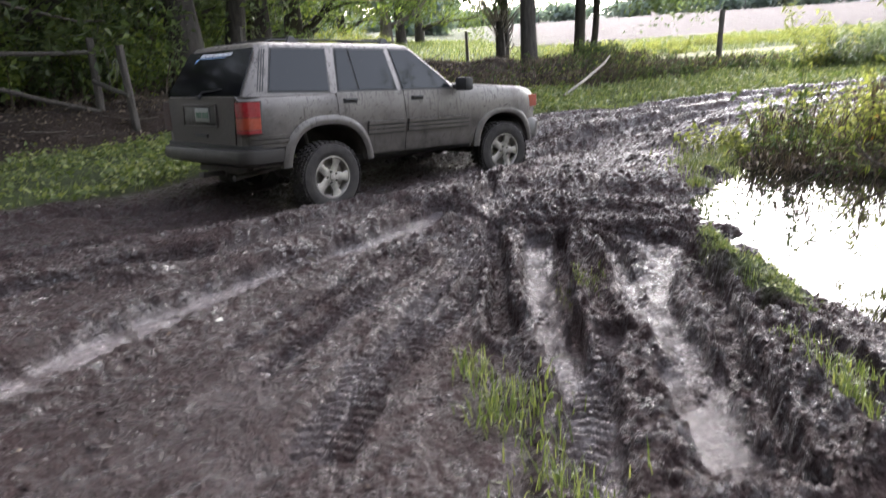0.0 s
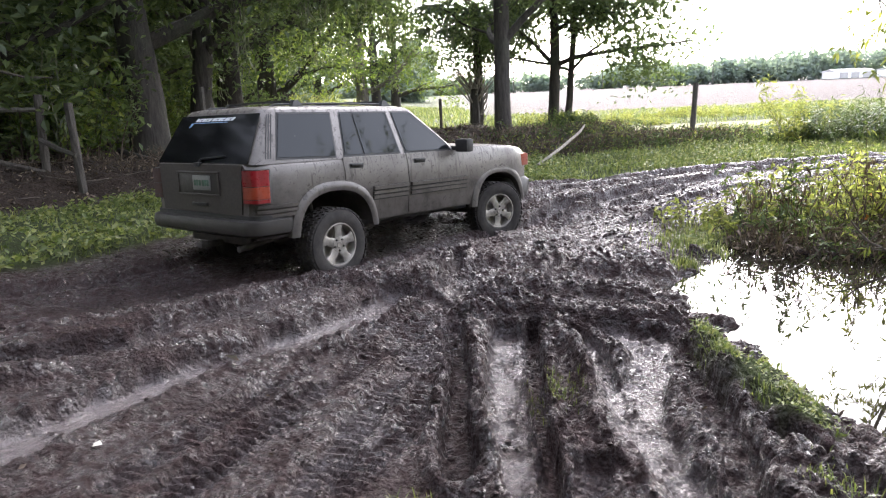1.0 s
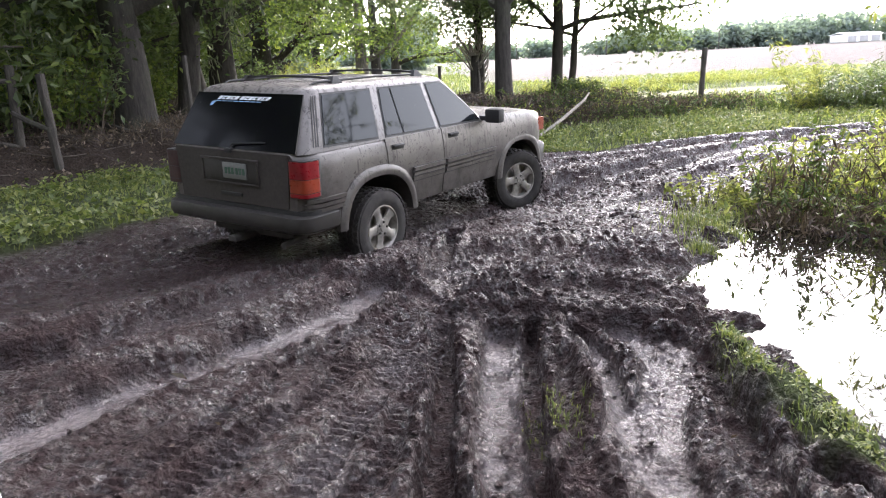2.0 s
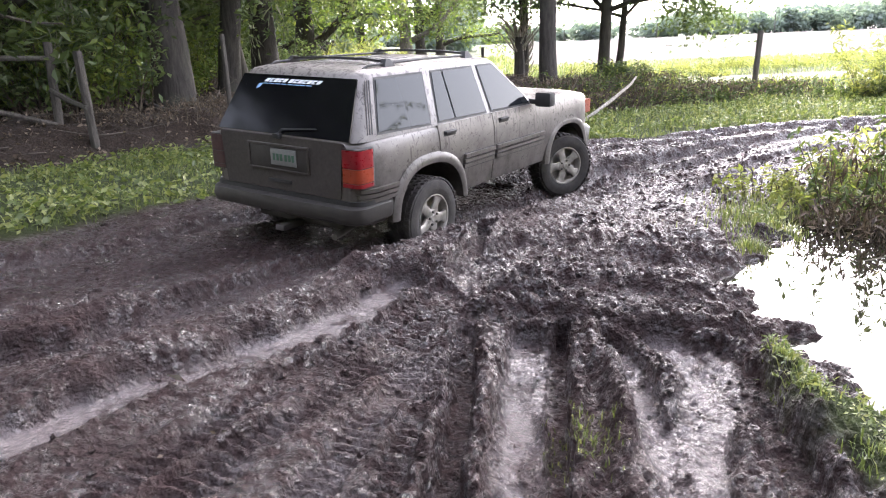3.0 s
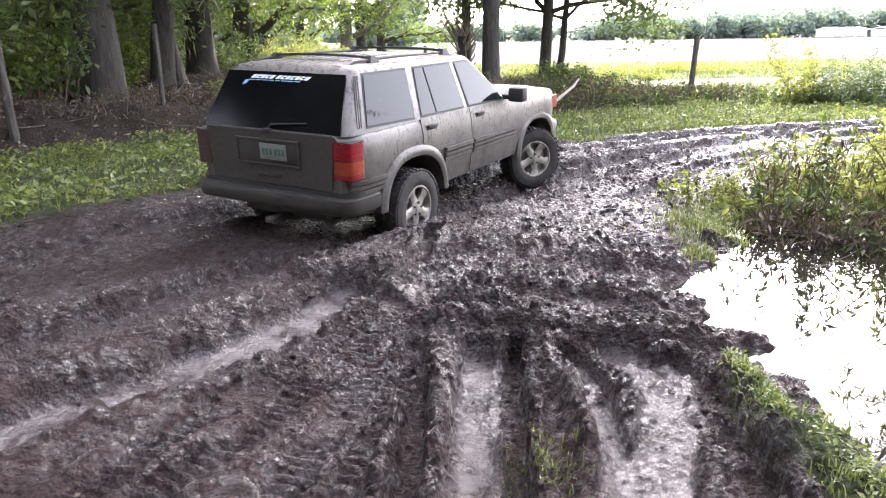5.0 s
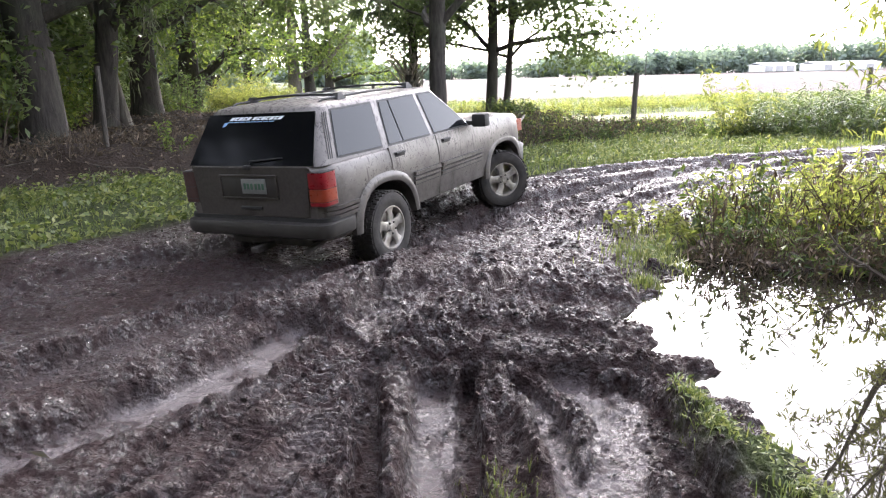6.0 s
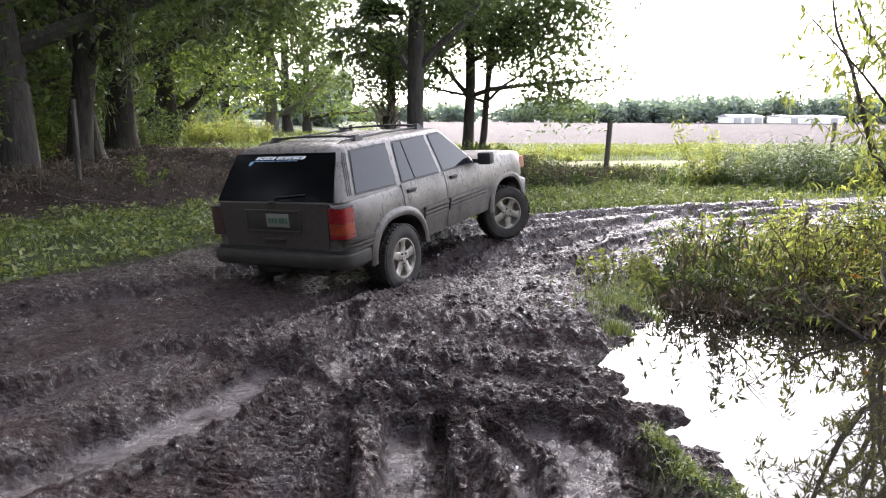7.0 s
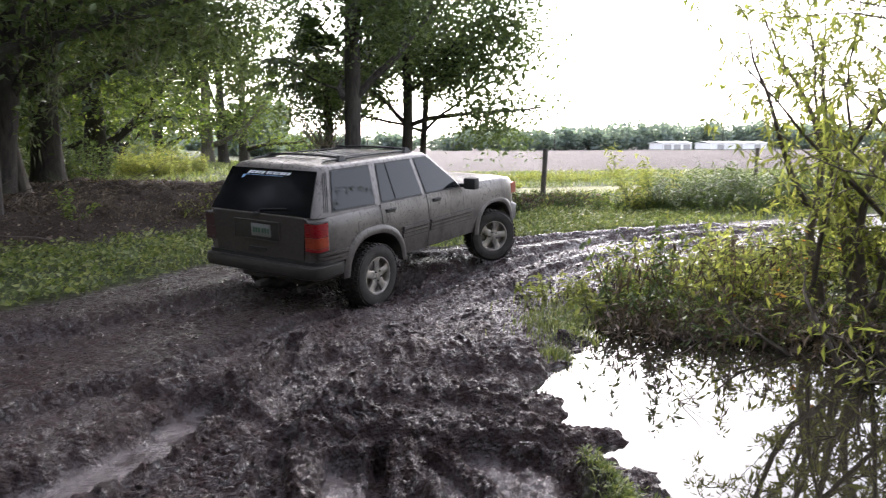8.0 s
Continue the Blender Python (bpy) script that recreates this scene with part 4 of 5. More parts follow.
# crossbars, each standing on two feet
for bx in (-0.17, 1.02):
    q = Geo()
    q.loft([[(bx + a * 0.026, y, z + b * 0.010) for a, b in ((-1, -1), (1, -1), (1, 1), (-1, 1))] for y, z in ((-0.545, 1.338), (-0.3, 1.351), (0, 1.355), (0.3, 1.351), (0.545, 1.338))])
    bar = part("crossbar", q, M_TRIM, car, "black roof crossbar")
    for s in (-1, 1):
        q = Geo()
        q.loft([[(bx + a * w, s * y + b * 0.026, z) for a, b in ((-1, -1), (1, -1), (1, 1), (-1, 1))] for z, w, y in ((1.285, 0.070, 0.555), (1.31, 0.060, 0.55), (1.345, 0.034, 0.535), (1.358, 0.026, 0.53))])
        part("foot", q, M_TRIM, bar)

for k in range(5):
    q = Geo()
    y = -0.32 + 0.16 * k
    q.tube([(-0.42, y, 1.302), (0.0, y, 1.312), (0.6, y, 1.313)], [0.007] * 3, 6)
    part("roof_strip", q, M_CLAD, car)

# windscreen and rear glass
g = Geo()
n = np.array([0.495, 0, 0.65]) / np.hypot(0.495, 0.65)
q = [np.array(p) + n * 0.003 for p in ((1.91, -0.70, 0.835), (1.91, 0.70, 0.835), (1.395, 0.56, 1.23), (1.395, -0.56, 1.23))]
g.slab(q, n, 0.005)
recalc(part("windscreen", g, M_SIDE_GLASS, car, smooth=False))
nr = np.array([-0.495, 0, 0.28]) / np.hypot(0.495, 0.28)


def on_rear(y, f, off):
    """A point on the sloping rear glass: y across, f from its foot to its head."""
    return np.array([-0.91 + 0.28 * f, y, 0.785 + 0.495 * f]) + nr * off


hatch = None
g = Geo()
g.slab([(-0.922, -0.66, 0.345), (-0.922, 0.66, 0.345), (-0.922, 0.70, 0.785), (-0.922, -0.70, 0.785)], (-1, 0, 0), 0.012)
hatch = recalc(part("tailgate", g, M_PAINT_MUD_SHADE, car, "muddy tailgate, shade put into its colour, with a recessed plate holder", smooth=False))
g = Geo()
g.slab([on_rear(-0.755, 0.02, -0.004), on_rear(0.755, 0.02, -0.004), on_rear(0.645, 0.91, -0.004), on_rear(-0.645, 0.91, -0.004)], nr, 0.010)
pane = recalc(part("rear_window", g, M_GLASS, hatch, "dark tinted rear window with a sticker", smooth=False))
# sticker: two rows of slanted white blocks over a thin pale line
for first, count in ((0.365, 5), (0.085, 7)):
    for k in range(count):
        y = first - 0.052 * k
        for f0, f1, w in ((0.795, 0.812, 0.042), (0.812, 0.833, 0.018 if k % 2 else 0.042), (0.833, 0.852, 0.042)):
            g = Geo()
            d = 0.6 * (f0 - 0.795)
            e = 0.6 * (f1 - 0.795)
            g.slab([on_rear(y - d, f0, 0.007), on_rear(y - w - d, f0, 0.007), on_rear(y - w - e, f1, 0.007), on_rear(y - e, f1, 0.007)], nr, 0.0015)
            recalc(part("sticker_bar", g, M_WHITE, pane, smooth=False))
for k in range(8):
    g = Geo()
    y = 0.37 - 0.072 * k
    g.slab([on_rear(y, 0.762, 0.007), on_rear(y - 0.06, 0.762, 0.007), on_rear(y - 0.06, 0.774, 0.007), on_rear(y, 0.774, 0.007)], nr, 0.0015)
    recalc(part("sticker_line", g, M_BLUE, pane, smooth=False))
g = Geo()
g.slab([on_rear(0.44, 0.68, 0.007), on_rear(0.40, 0.70, 0.007), on_rear(0.37, 0.77, 0.007), on_rear(0.42, 0.76, 0.007)], nr, 0.0015)
recalc(part("sticker_patch", g, M_BLUE, pane, smooth=False))
g = Geo()
g.tube([on_rear(0.0, 0.0, 0.02), on_rear(-0.03, 0.08, 0.025), on_rear(-0.40, 0.14, 0.02)], [0.012, 0.009, 0.006], 6)
g.box((-0.955, -0.04, 0.765), (-0.90, 0.04, 0.805), bevel=0.01)
part("wiper", g, M_TRIM, hatch, "black rear wiper")
# plate holder, plate with plain bars
g = Geo()
g.box((-0.945, -0.33, 0.515), (-0.930, 0.33, 0.70), bevel=0.006)
holder = part("plate_holder", g, M_CLAD, hatch)
g = Geo()
for lo, hi in (((-0.958, -0.35, 0.70), (-0.93, 0.35, 0.722)), ((-0.950, -0.35, 0.50), (-0.93, 0.35, 0.516)), ((-0.952, 0.33, 0.516), (-0.93, 0.35, 0.70)), ((-0.952, -0.35, 0.516), (-0.93, -0.33, 0.70))):
    g.box(lo, hi, bevel=0.005)
part("holder_rim", g, M_PAINT_MUD_SHADE, holder)
g = Geo()
g.box((-0.955, -0.215, 0.55), (-0.944, 0.075, 0.685), bevel=0.003)
plate = part("number_plate", g, M_PLATE, hatch, "pale number plate with plain bars")
for k in range(6):
    g = Geo()
    y = 0.045 - 0.041 * k - (0.012 if k > 2 else 0)
    g.box((-0.959, y - 0.026, 0.59), (-0.9545, y, 0.645))
    part("plate_bar", g, M_PLATE_INK, plate, smooth=False)
g = Geo()
g.box((-0.95, -0.13, 0.40), (-0.93, 0.13, 0.43), bevel=0.006)
part("tailgate_latch", g, M_TRIM, hatch)
# bumpers
g = Geo()
g.loft([round_rect(a, -0.47, -h, h, 0.13, z) for z, a, h in ((0.14, -0.93, 0.83), (0.165, -0.985, 0.872), (0.22, -1.0, 0.882), (0.285, -0.985, 0.878), (0.30, -0.95, 0.86))])
bumper = recalc(part("rear_bumper", g, M_CLAD, car, "mud-caked grey rear bumper"))
g = Geo()
g.loft([round_rect(-0.935, -0.5, -0.865, 0.865, 0.12, z) for z in (0.30, 0.335)])
recalc(part("bumper_top", g, M_TRIM, bumper))
g = Geo()
g.loft([round_rect(3.0, b, -h, h, 0.16, z) for z, b, h in ((0.10, 3.46, 0.76), (0.14, 3.52, 0.80), (0.34, 3.53, 0.81), (0.38, 3.48, 0.78))])
recalc(part("front_bumper", g, M_CLAD, car))
# underneath
g = Geo()
g.tube([(0, -0.68, 0), (0, -0.15, 0), (0, -0.08, 0.02), (0, 0.08, 0.02), (0, 0.15, 0), (0, 0.68, 0)], [0.045, 0.05, 0.13, 0.13, 0.05, 0.045], 12)
part("rear_axle", g, M_STEEL, car)
g = Geo()
g.tube([(2.69, -0.68, 0), (2.69, 0.25, 0), (2.69, 0.33, 0), (2.69, 0.68, 0)], [0.045, 0.06, 0.10, 0.045], 12)
part("front_axle", g, M_STEEL, car)
g = Geo()
g.tube([(2.2, -0.25, 0.06), (0.5, -0.3, 0.05), (0.2, -0.42, 0.14), (-0.5, -0.52, 0.07), (-0.93, -0.56, 0.02)], [0.03, 0.09, 0.03, 0.028, 0.028], 10)
part("exhaust_pipe", g, M_STEEL, car, "dirty steel exhaust pipe")
g = Geo()
g.box((-0.99, -0.05, 0.0), (-0.75, 0.05, 0.05), bevel=0.01)
g.box((-0.75, -0.5, 0.02), (-0.68, 0.5, 0.09), bevel=0.01)
part("tow_bar", g, M_STEEL, car)
for s in (-1, 1):
    g = Geo()
    g.box((0.42, s * 0.60 - 0.03, 0.07), (2.3, s * 0.60 + 0.03, 0.15), bevel=0.015)
    part("sill_rail", g, M_TRIM, car)
    g = Geo()
    g.tube([(-0.05, s * 0.62, -0.02), (-0.12, s * 0.58, 0.42)], [0.028, 0.028], 8)
    part("shock_absorber", g, M_STEEL, car)

# ---- wheels: axle along y, face towards -y
RADIUS = 0.365
g = Geo()
g.lathe([(0.205, 0.105), (0.225, 0.118), (0.285, 0.125), (0.335, 0.116), (0.352, 0.095), (0.356, 0.0), (0.352, -0.095), (0.335, -0.116), (0.285, -0.125), (0.225, -0.118), (0.205, -0.105), (0.200, 0.0), (0.205, 0.105)], 48)
for i in range(40):
    a = 2 * math.pi * i / 40
    for row, y in enumerate((-0.092, -0.035, 0.035, 0.092)):
        b = a + (math.pi / 40 if row % 2 else 0)
        m = Matrix.Rotation(b, 4, "Y") @ pose(0, y, 0.352, 0, 0, 18 if row in (1, 2) else 0)
        q = [Vector(p) for p in ((-0.021, -0.024, 0), (0.021, -0.024, 0), (0.021, 0.024, 0), (-0.021, 0.024, 0), (-0.018, -0.021, 0.013), (0.018, -0.021, 0.013), (0.018, 0.021, 0.013), (-0.018, 0.021, 0.013))]
        g.add([(m @ p)[:] for p in q], [(0, 1, 5, 4), (1, 2, 6, 5), (2, 3, 7, 6), (3, 0, 4, 7), (4, 5, 6, 7)])
tyre_mesh = g.mesh("tyre", M_TYRE)
g = Geo()
g.lathe([(0.212, -0.108), (0.216, -0.116), (0.204, -0.117), (0.196, -0.105), (0.188, -0.04), (0.18, 0.06), (0.20, 0.10)], 48)
g.lathe([(0.186, -0.028), (0.06, -0.025), (0.0, -0.025)], 40)
rim_mesh = g.mesh("rim", M_RIM)
g = Geo()
for i in range(5):
    m = Matrix.Rotation(2 * math.pi * i / 5, 4, "Y")
    sec = []
    for r, w, y, th in ((0.05, 0.052, -0.098, 0.03), (0.09, 0.045, -0.103, 0.028), (0.14, 0.037, -0.104, 0.028), (0.175, 0.052, -0.106, 0.03), (0.200, 0.072, -0.108, 0.03)):
        sec.append([(m @ Vector(p))[:] for p in ((-w, y + 0.006, r), (-w * 0.7, y, r), (w * 0.7, y, r), (w, y + 0.006, r), (w, y + th, r), (-w, y + th, r))])
    g.loft(sec)
g.lathe([(0.0, -0.112), (0.028, -0.112), (0.034, -0.106), (0.075, -0.103), (0.085, -0.09), (0.085, -0.06)], 30)
spoke_mesh = g.mesh("spokes", M_RIM)
g = Geo()
g.tube([(0, -0.10, 0), (0, -0.118, 0)], [0.011, 0.010], 6)
nut_mesh = g.mesh("lug_nut", M_STEEL)
wheels = []
for nm, x, s in (("rear", 0.0, -1), ("rear", 0.0, 1), ("front", 2.69, -1), ("front", 2.69, 1)):
    w = new("wheel")
    w.parent = car
    tagged(w, "muddy tyre on a five-spoke alloy rim")
    for pn, mesh_data in (("tyre", tyre_mesh), ("rim", rim_mesh), ("spokes", spoke_mesh)):
        part(pn, mesh_data, None, w)
    for i in range(5):
        a = 2 * math.pi * (i + 0.5) / 5
        part("lug_nut", nut_mesh, None, w).location = (0.058 * math.sin(a), 0, 0.058 * math.cos(a))
    wheels.append((w, nm, x, s))
CAR_ROWS = [
    (0.0, -1.791, 7.967, 0.128, -1.6, 4.4, 44.25),
    (0.5, -1.560, 8.083, 0.093, -3.2, 3.6, 46.03),
    (1.0, -1.333, 8.382, 0.075, -1.1, 2.3, 47.78),
    (1.7, -0.98, 8.41, 0.045, 1.2, 0.5, 52.4),
    (2.5, -0.714, 8.407, 0.017, 2.9, -1.1, 56.37),
    (3.0, -0.68, 8.448, 0.012, 2.7, -1.1, 56.7),
    (3.5, -0.639, 8.497, 0.007, 2.4, -1.0, 56.95),
    (4.0, -0.555, 8.595, -0.001, 2.4, -1.1, 57.1),
    (4.5, -0.466, 8.698, -0.010, 2.5, -1.2, 57.26),
    (5.2, -0.285, 9.03, -0.02, 0.6, -2.2, 55.8),
    (6.0, -0.073, 9.449, -0.034, -2.1, -3.4, 53.73),
    (6.5, 0.097, 9.654, -0.062, -2.9, -4.3, 53.08),
    (7.0, 0.365, 9.983, -0.057, -2.8, -5.0, 51.92),
    (7.5, 0.595, 10.148, 0.019, -0.9, -4.4, 49.43),
    (8.0, 0.900, 10.621, 0.067, 1.9, -4.1, 42.92),
]
STEER = ((0, 0.5, 1, 2.5, 3.5, 4.5, 6, 7, 8), (-11, -20, -18, -29, -28, -30, -34, -33, -30))
SAG = ((0, 0.5, 1, 2.5, 3.5, 4.5, 6, 6.5, 7, 7.5, 8), (-0.045, -0.046, -0.039, 0.029, -0.021, -0.002, 0.033, 0.018, 0.039, 0.0, 0.011))
RATE = {"rear": ((0, 1.2, 2.0, 4.8, 5.6, 8), (110, 150, 480, 480, 160, 130)), "front": ((0, 1.2, 2.0, 4.8, 5.6, 8), (100, 90, 70, 60, 110, 130))}


def motions():
    walk(car, [(t, pose(x, y, z, rx, ry, rz)) for t, x, y, z, rx, ry, rz in CAR_ROWS])
    for w, nm, x, s in wheels:
        turn, rows = 20.0 if s < 0 else 50.0, []
        for i in range(81):
            t = i / 10
            steer = float(np.interp(t, *STEER)) if nm == "front" else 0.0
            sag = float(np.interp(t, *SAG)) if nm == "rear" else 0.0
            m = pose(x, s * 0.765, sag, 0, 0, steer) @ pose(0, 0, 0, 0, turn, 0) @ pose(0, 0, 0, 0, 0, 0 if s < 0 else 180)
            rows.append((t, m))
            turn += float(np.interp(t, *RATE[nm])) * 0.1
        walk(w, rows)

# ---------------------------------------------------------------- trees along the lane and in the wood
tree("oak_tree", "tall grey-barked oak on the leafy bank", -5.85, 17.5, 0.42, 12, 101, 0.26, 6.8, 30000, 0.18, moss=60, lean=(-0.8, 0.3))
tree("oak_tree", "slender oak on the leafy bank", -5.6, 20.3, 0.28, 11, 102, 0.30, 6.6, 30000, 0.18, moss=60, lean=(1.2, -0.6))
tree("leaning_tree", "thin leaning grey tree beside an oak", -5.15, 20.6, 0.12, 8, 103, 0.4, 2.5, 4000, 0.13, lean=(-1.6, 0.5), bark=M_BARK_PALE)
tree("oak_tree", "thick oak with hanging moss on the bank", -6.25, 26.5, 0.46, 13, 104, 0.22, 8.0, 40000, 0.20, moss=110)
tree("oak_tree", "mossy oak with a long side limb", -6.75, 35.5, 0.46, 13, 105, 0.2, 6.0, 26000, 0.20, green=M_OAK_LITE, moss=60)
tree("oak_tree", "mossy oak beside the grassy lane", -4.2, 60, 0.50, 13, 106, 0.25, 5.5, 10000, 0.24, green=M_OAK_LITE, moss=40, bark=M_BARK_PALE)
tree("oak_tree", "mossy oak beside the grassy lane", -3.1, 61, 0.42, 12, 107, 0.25, 5.0, 9000, 0.24, moss=30)
tree("oak_tree", "mossy oak beside the grassy lane", -1.7, 64, 0.42, 11, 108, 0.25, 4.5, 9000, 0.24, green=M_OAK_LITE, moss=30)
tree("oak_tree", "grey-trunked oak at the mud's edge", 2.6, 22.0, 0.25, 13, 109, 0.28, 5.0, 60000, 0.14, moss=25, limbs=14)
tree("twin_tree", "one of two slim trees standing close", 5.1, 28.0, 0.21, 12, 110, 0.26, 4.4, 30000, 0.18, limbs=12)
tree("twin_tree", "the thinner of two slim trees standing close", 5.65, 28.3, 0.13, 11, 111, 0.26, 4.6, 24000, 0.18, lean=(0.9, 0), limbs=12)
tree("oak_tree", "broad oak behind the palms", 4.0, 34.5, 0.26, 13, 112, 0.33, 5.6, 26000, 0.2, limbs=13, moss=30)
W = np.random.RandomState(7)
# those at y < 0 stand unseen, added to block sky light
for k, (x, y, r) in enumerate([(-8.5, 12.5, 0.22), (-9.5, 15.5, 0.3), (-11.5, 13, 0.25), (-8.6, 22, 0.25), (-10.5, 19.5, 0.3), (-13, 17.5, 0.3), (-10, 28, 0.3), (-13, 24, 0.35), (-15.5, 20, 0.3), (-12, 34, 0.35), (-16, 30, 0.3), (-10.5, 42, 0.35), (-14, 46, 0.4), (-9.5, 55, 0.4), (-19, 25, 0.3), (-20, 38, 0.4), (-8.5, 66, 0.4), (-13, 60, 0.4), (-9.5, 7, 0.3), (-12, 9, 0.3), (-10.5, 3.5, 0.3), (-14, 5, 0.35), (-12, -1, 0.35), (-9, -6, 0.3), (-4, -9, 0.3), (1, -8, 0.3), (6, -10, 0.35), (11, -8, 0.3), (-14, -8, 0.35), (-7, -7, 0.3), (3.5, -11, 0.3), (8.5, -7, 0.3), (14, -5, 0.3), (-1.5, -12, 0.3)]):
    tree("backing_tree", "dark oak of the wood, or one added unseen behind the eye", x, y, r, W.uniform(9, 12), 200 + k, 0.18, W.uniform(3.5, 5), 9000 if y > 0 else 15000, (0.22 if y < 40 else 0.34) if y > 0 else 0.45, moss=8, limbs=10, bark=M_BARK if k % 3 else M_BARK_PALE)


def palm(x, y, h, seed, r=0.16):
    rnd = np.random.RandomState(seed)
    root = new("palm_tree")
    root.location = (x, y, float(height(x, y)[0]) - 0.05)
    tagged(root, "cabbage palm with ragged old leaf bases on its trunk", "tree")
    g = Geo()
    zs = np.linspace(0, h, 14)
    g.tube(np.c_[0.02 * np.sin(zs), 0.02 * np.cos(zs * 2), zs], r * (1 + 0.25 * np.sin(zs * 9) * 0.4), 10, 0.1)
    part("trunk", g, M_BARK, root)
    g = Geo()
    for i in range(60):
        a, z = rnd.uniform(0, 6.28), rnd.uniform(0.1 * h, h)
        d = np.array([math.cos(a), math.sin(a), 0])
        g.tube([d * r * 0.8 + (0, 0, z), d * (r + 0.16) + (0, 0, z + 0.30), d * (r + 0.2) + (0, 0, z + rnd.uniform(0.4, 0.7))], [0.03, 0.022, 0.008], 4)
    tagged(part("boot_tangle", g, M_DEADWOOD, root, "split dry leaf bases"), kind="stuff")
    gf, gs = Geo(), Geo()
    for i in range(38):
        a, e = rnd.uniform(0, 6.28), rnd.uniform(-0.5, 1.2)
        d = np.array([math.cos(a) * math.cos(e), math.sin(a) * math.cos(e), math.sin(e)])
        base = np.array([0, 0, h])
        end = base + d * rnd.uniform(1.1, 1.8)
        gs.tube([base, (base + end) / 2 + (0, 0, 0.08), end], [0.02, 0.015, 0.01], 4)
        side = np.cross(d, (0, 0, 1.0))
        side /= np.linalg.norm(side) + 1e-6
        for k in range(30):
            f = (k - 14.5) / 14.5
            w = d * math.cos(f * 1.5) + side * math.sin(f * 1.5)
            tip = end + w * rnd.uniform(0.9, 1.3) - np.array([0, 0, 0.35 + 0.35 * abs(f)])
            mid = end + w * 0.45
            n = np.cross(w, d + (0.01, 0, 0))
            n /= np.linalg.norm(n) + 1e-6
            o = np.cross(w, n) * 0.034
            gf.add([end, mid + o, tip, mid - o], [(0, 1, 2, 3)])
    tagged(part("stalk_tangle", gs, M_STEM, root), kind="stuff")
    tagged(part("frond_head", gf, M_PALM, root, smooth=False), kind="stuff")
    return root


def old_palm(x, y):
    """A short palm stump with a spray of bare stalks."""
    rnd = np.random.RandomState(35)
    root = new("palm_stump")
    root.location = (x, y, float(height(x, y)[0]) - 0.05)
    tagged(root, "short palm stump with a spray of bare dry stalks", "tree")
    g = Geo()
    g.tube([(0, 0, 0), (0.02, 0, 0.8), (0, 0.02, 1.7)], [0.2, 0.19, 0.15], 10, 0.1)
    part("trunk", g, M_BARK, root)
    for i in range(18):
        a, e = rnd.uniform(0, 6.28), rnd.uniform(0.7, 1.35)
        d = np.array([math.cos(a) * math.cos(e), math.sin(a) * math.cos(e), math.sin(e)])
        b = np.array([0, 0, rnd.uniform(0.8, 1.7)])
        q = Geo()
        q.tube([b, b + d * 0.9, b + d * rnd.uniform(1.6, 2.4) + (0, 0, -0.1)], [0.035, 0.025, 0.012], 5)
        part("stalk", q, M_DEADWOOD, root)


palm(2.5, 29.4, 4.3, 31)
old_palm(2.3, 29.0)

# understorey shrubs of the wood
W = np.random.RandomState(11)
for k in range(34):
    x = W.uniform(-17, -5.6)
    y = W.uniform(11, 34) + max(0, -7 - x) * 0.2
    weed("shrub", "leafy shrub in the shade of the wood", x - 0.6, y + 1.0, W.uniform(1.2, 3.2), W.uniform(0.5, 1.1), 14, 900, 0.14, 300 + k, M_OAK if k % 3 else M_OAK_LITE, aspect=0.5, stem_r=0.012, upright=0.9, bare=0.1)
# every second one has lighter leaves, a leaf colour standing in for sunlight
for k in range(26):
    x = W.uniform(-13, -6.2)
    weed("shrub", "tall shrub at the wood's edge, in plain or sun-brightened leaf colour", x, 13.5 + (-6 - x) * 0.3 + W.uniform(0, 9), W.uniform(2.2, 4.2), W.uniform(0.5, 1.0), 12, 800, 0.15, 370 + k, M_OAK_LITE if k % 2 else M_OAK, aspect=0.5, stem_r=0.016, upright=1.0, bare=0.25)
for k, (x, y, h) in enumerate([(-4.6, 39, 1.6), (-5.4, 41, 2.0), (-4.0, 42, 1.5), (-6.3, 38, 1.8)]):
    weed("lane_bush", "sunlit grassy bush beside the lane", x, y, h, 1.0, 40, 2600, 0.2, 340 + k, M_WEED, aspect=0.16)
weed("sapling", "small leafy sapling on the litter bank", -3.0, 15.6, 0.75, 0.15, 5, 160, 0.10, 350, M_OAK_LITE, aspect=0.45)
for k, (x, y) in enumerate([(-0.5, 17.6), (1.0, 18.0), (2.4, 18.2), (3.4, 18.4), (4.3, 18.8), (5.2, 19.0), (6.2, 19.4), (7.2, 19.8), (8.2, 20.2), (2.8, 19.6), (4.8, 20.2), (6.6, 20.8)]):
    weed("brush_heap", "low tangle of dry brush and green shoots", x, y, 0.85, 0.9, 60, 300, 0.10, 360 + k, M_WEED_DARK if k % 2 else M_WEED, aspect=0.4, stem_r=0.009, upright=0.4, dead=1.6)
for k, (x, y) in enumerate([(-6.6, 14.4), (-5.6, 15.4), (-4.7, 14.6), (-4.3, 16.2), (-3.4, 16.6), (-2.6, 16.2), (-1.8, 17.2), (-7.6, 13.6), (-5.2, 17.2)]):
    weed("brush_heap", "dead brush and fallen twigs heaped on the leafy bank", x, y, 0.55, 0.9, 50, 60, 0.09, 380 + k, M_DRYLEAF, aspect=0.4, stem_r=0.010, upright=0.3, dead=1.5)

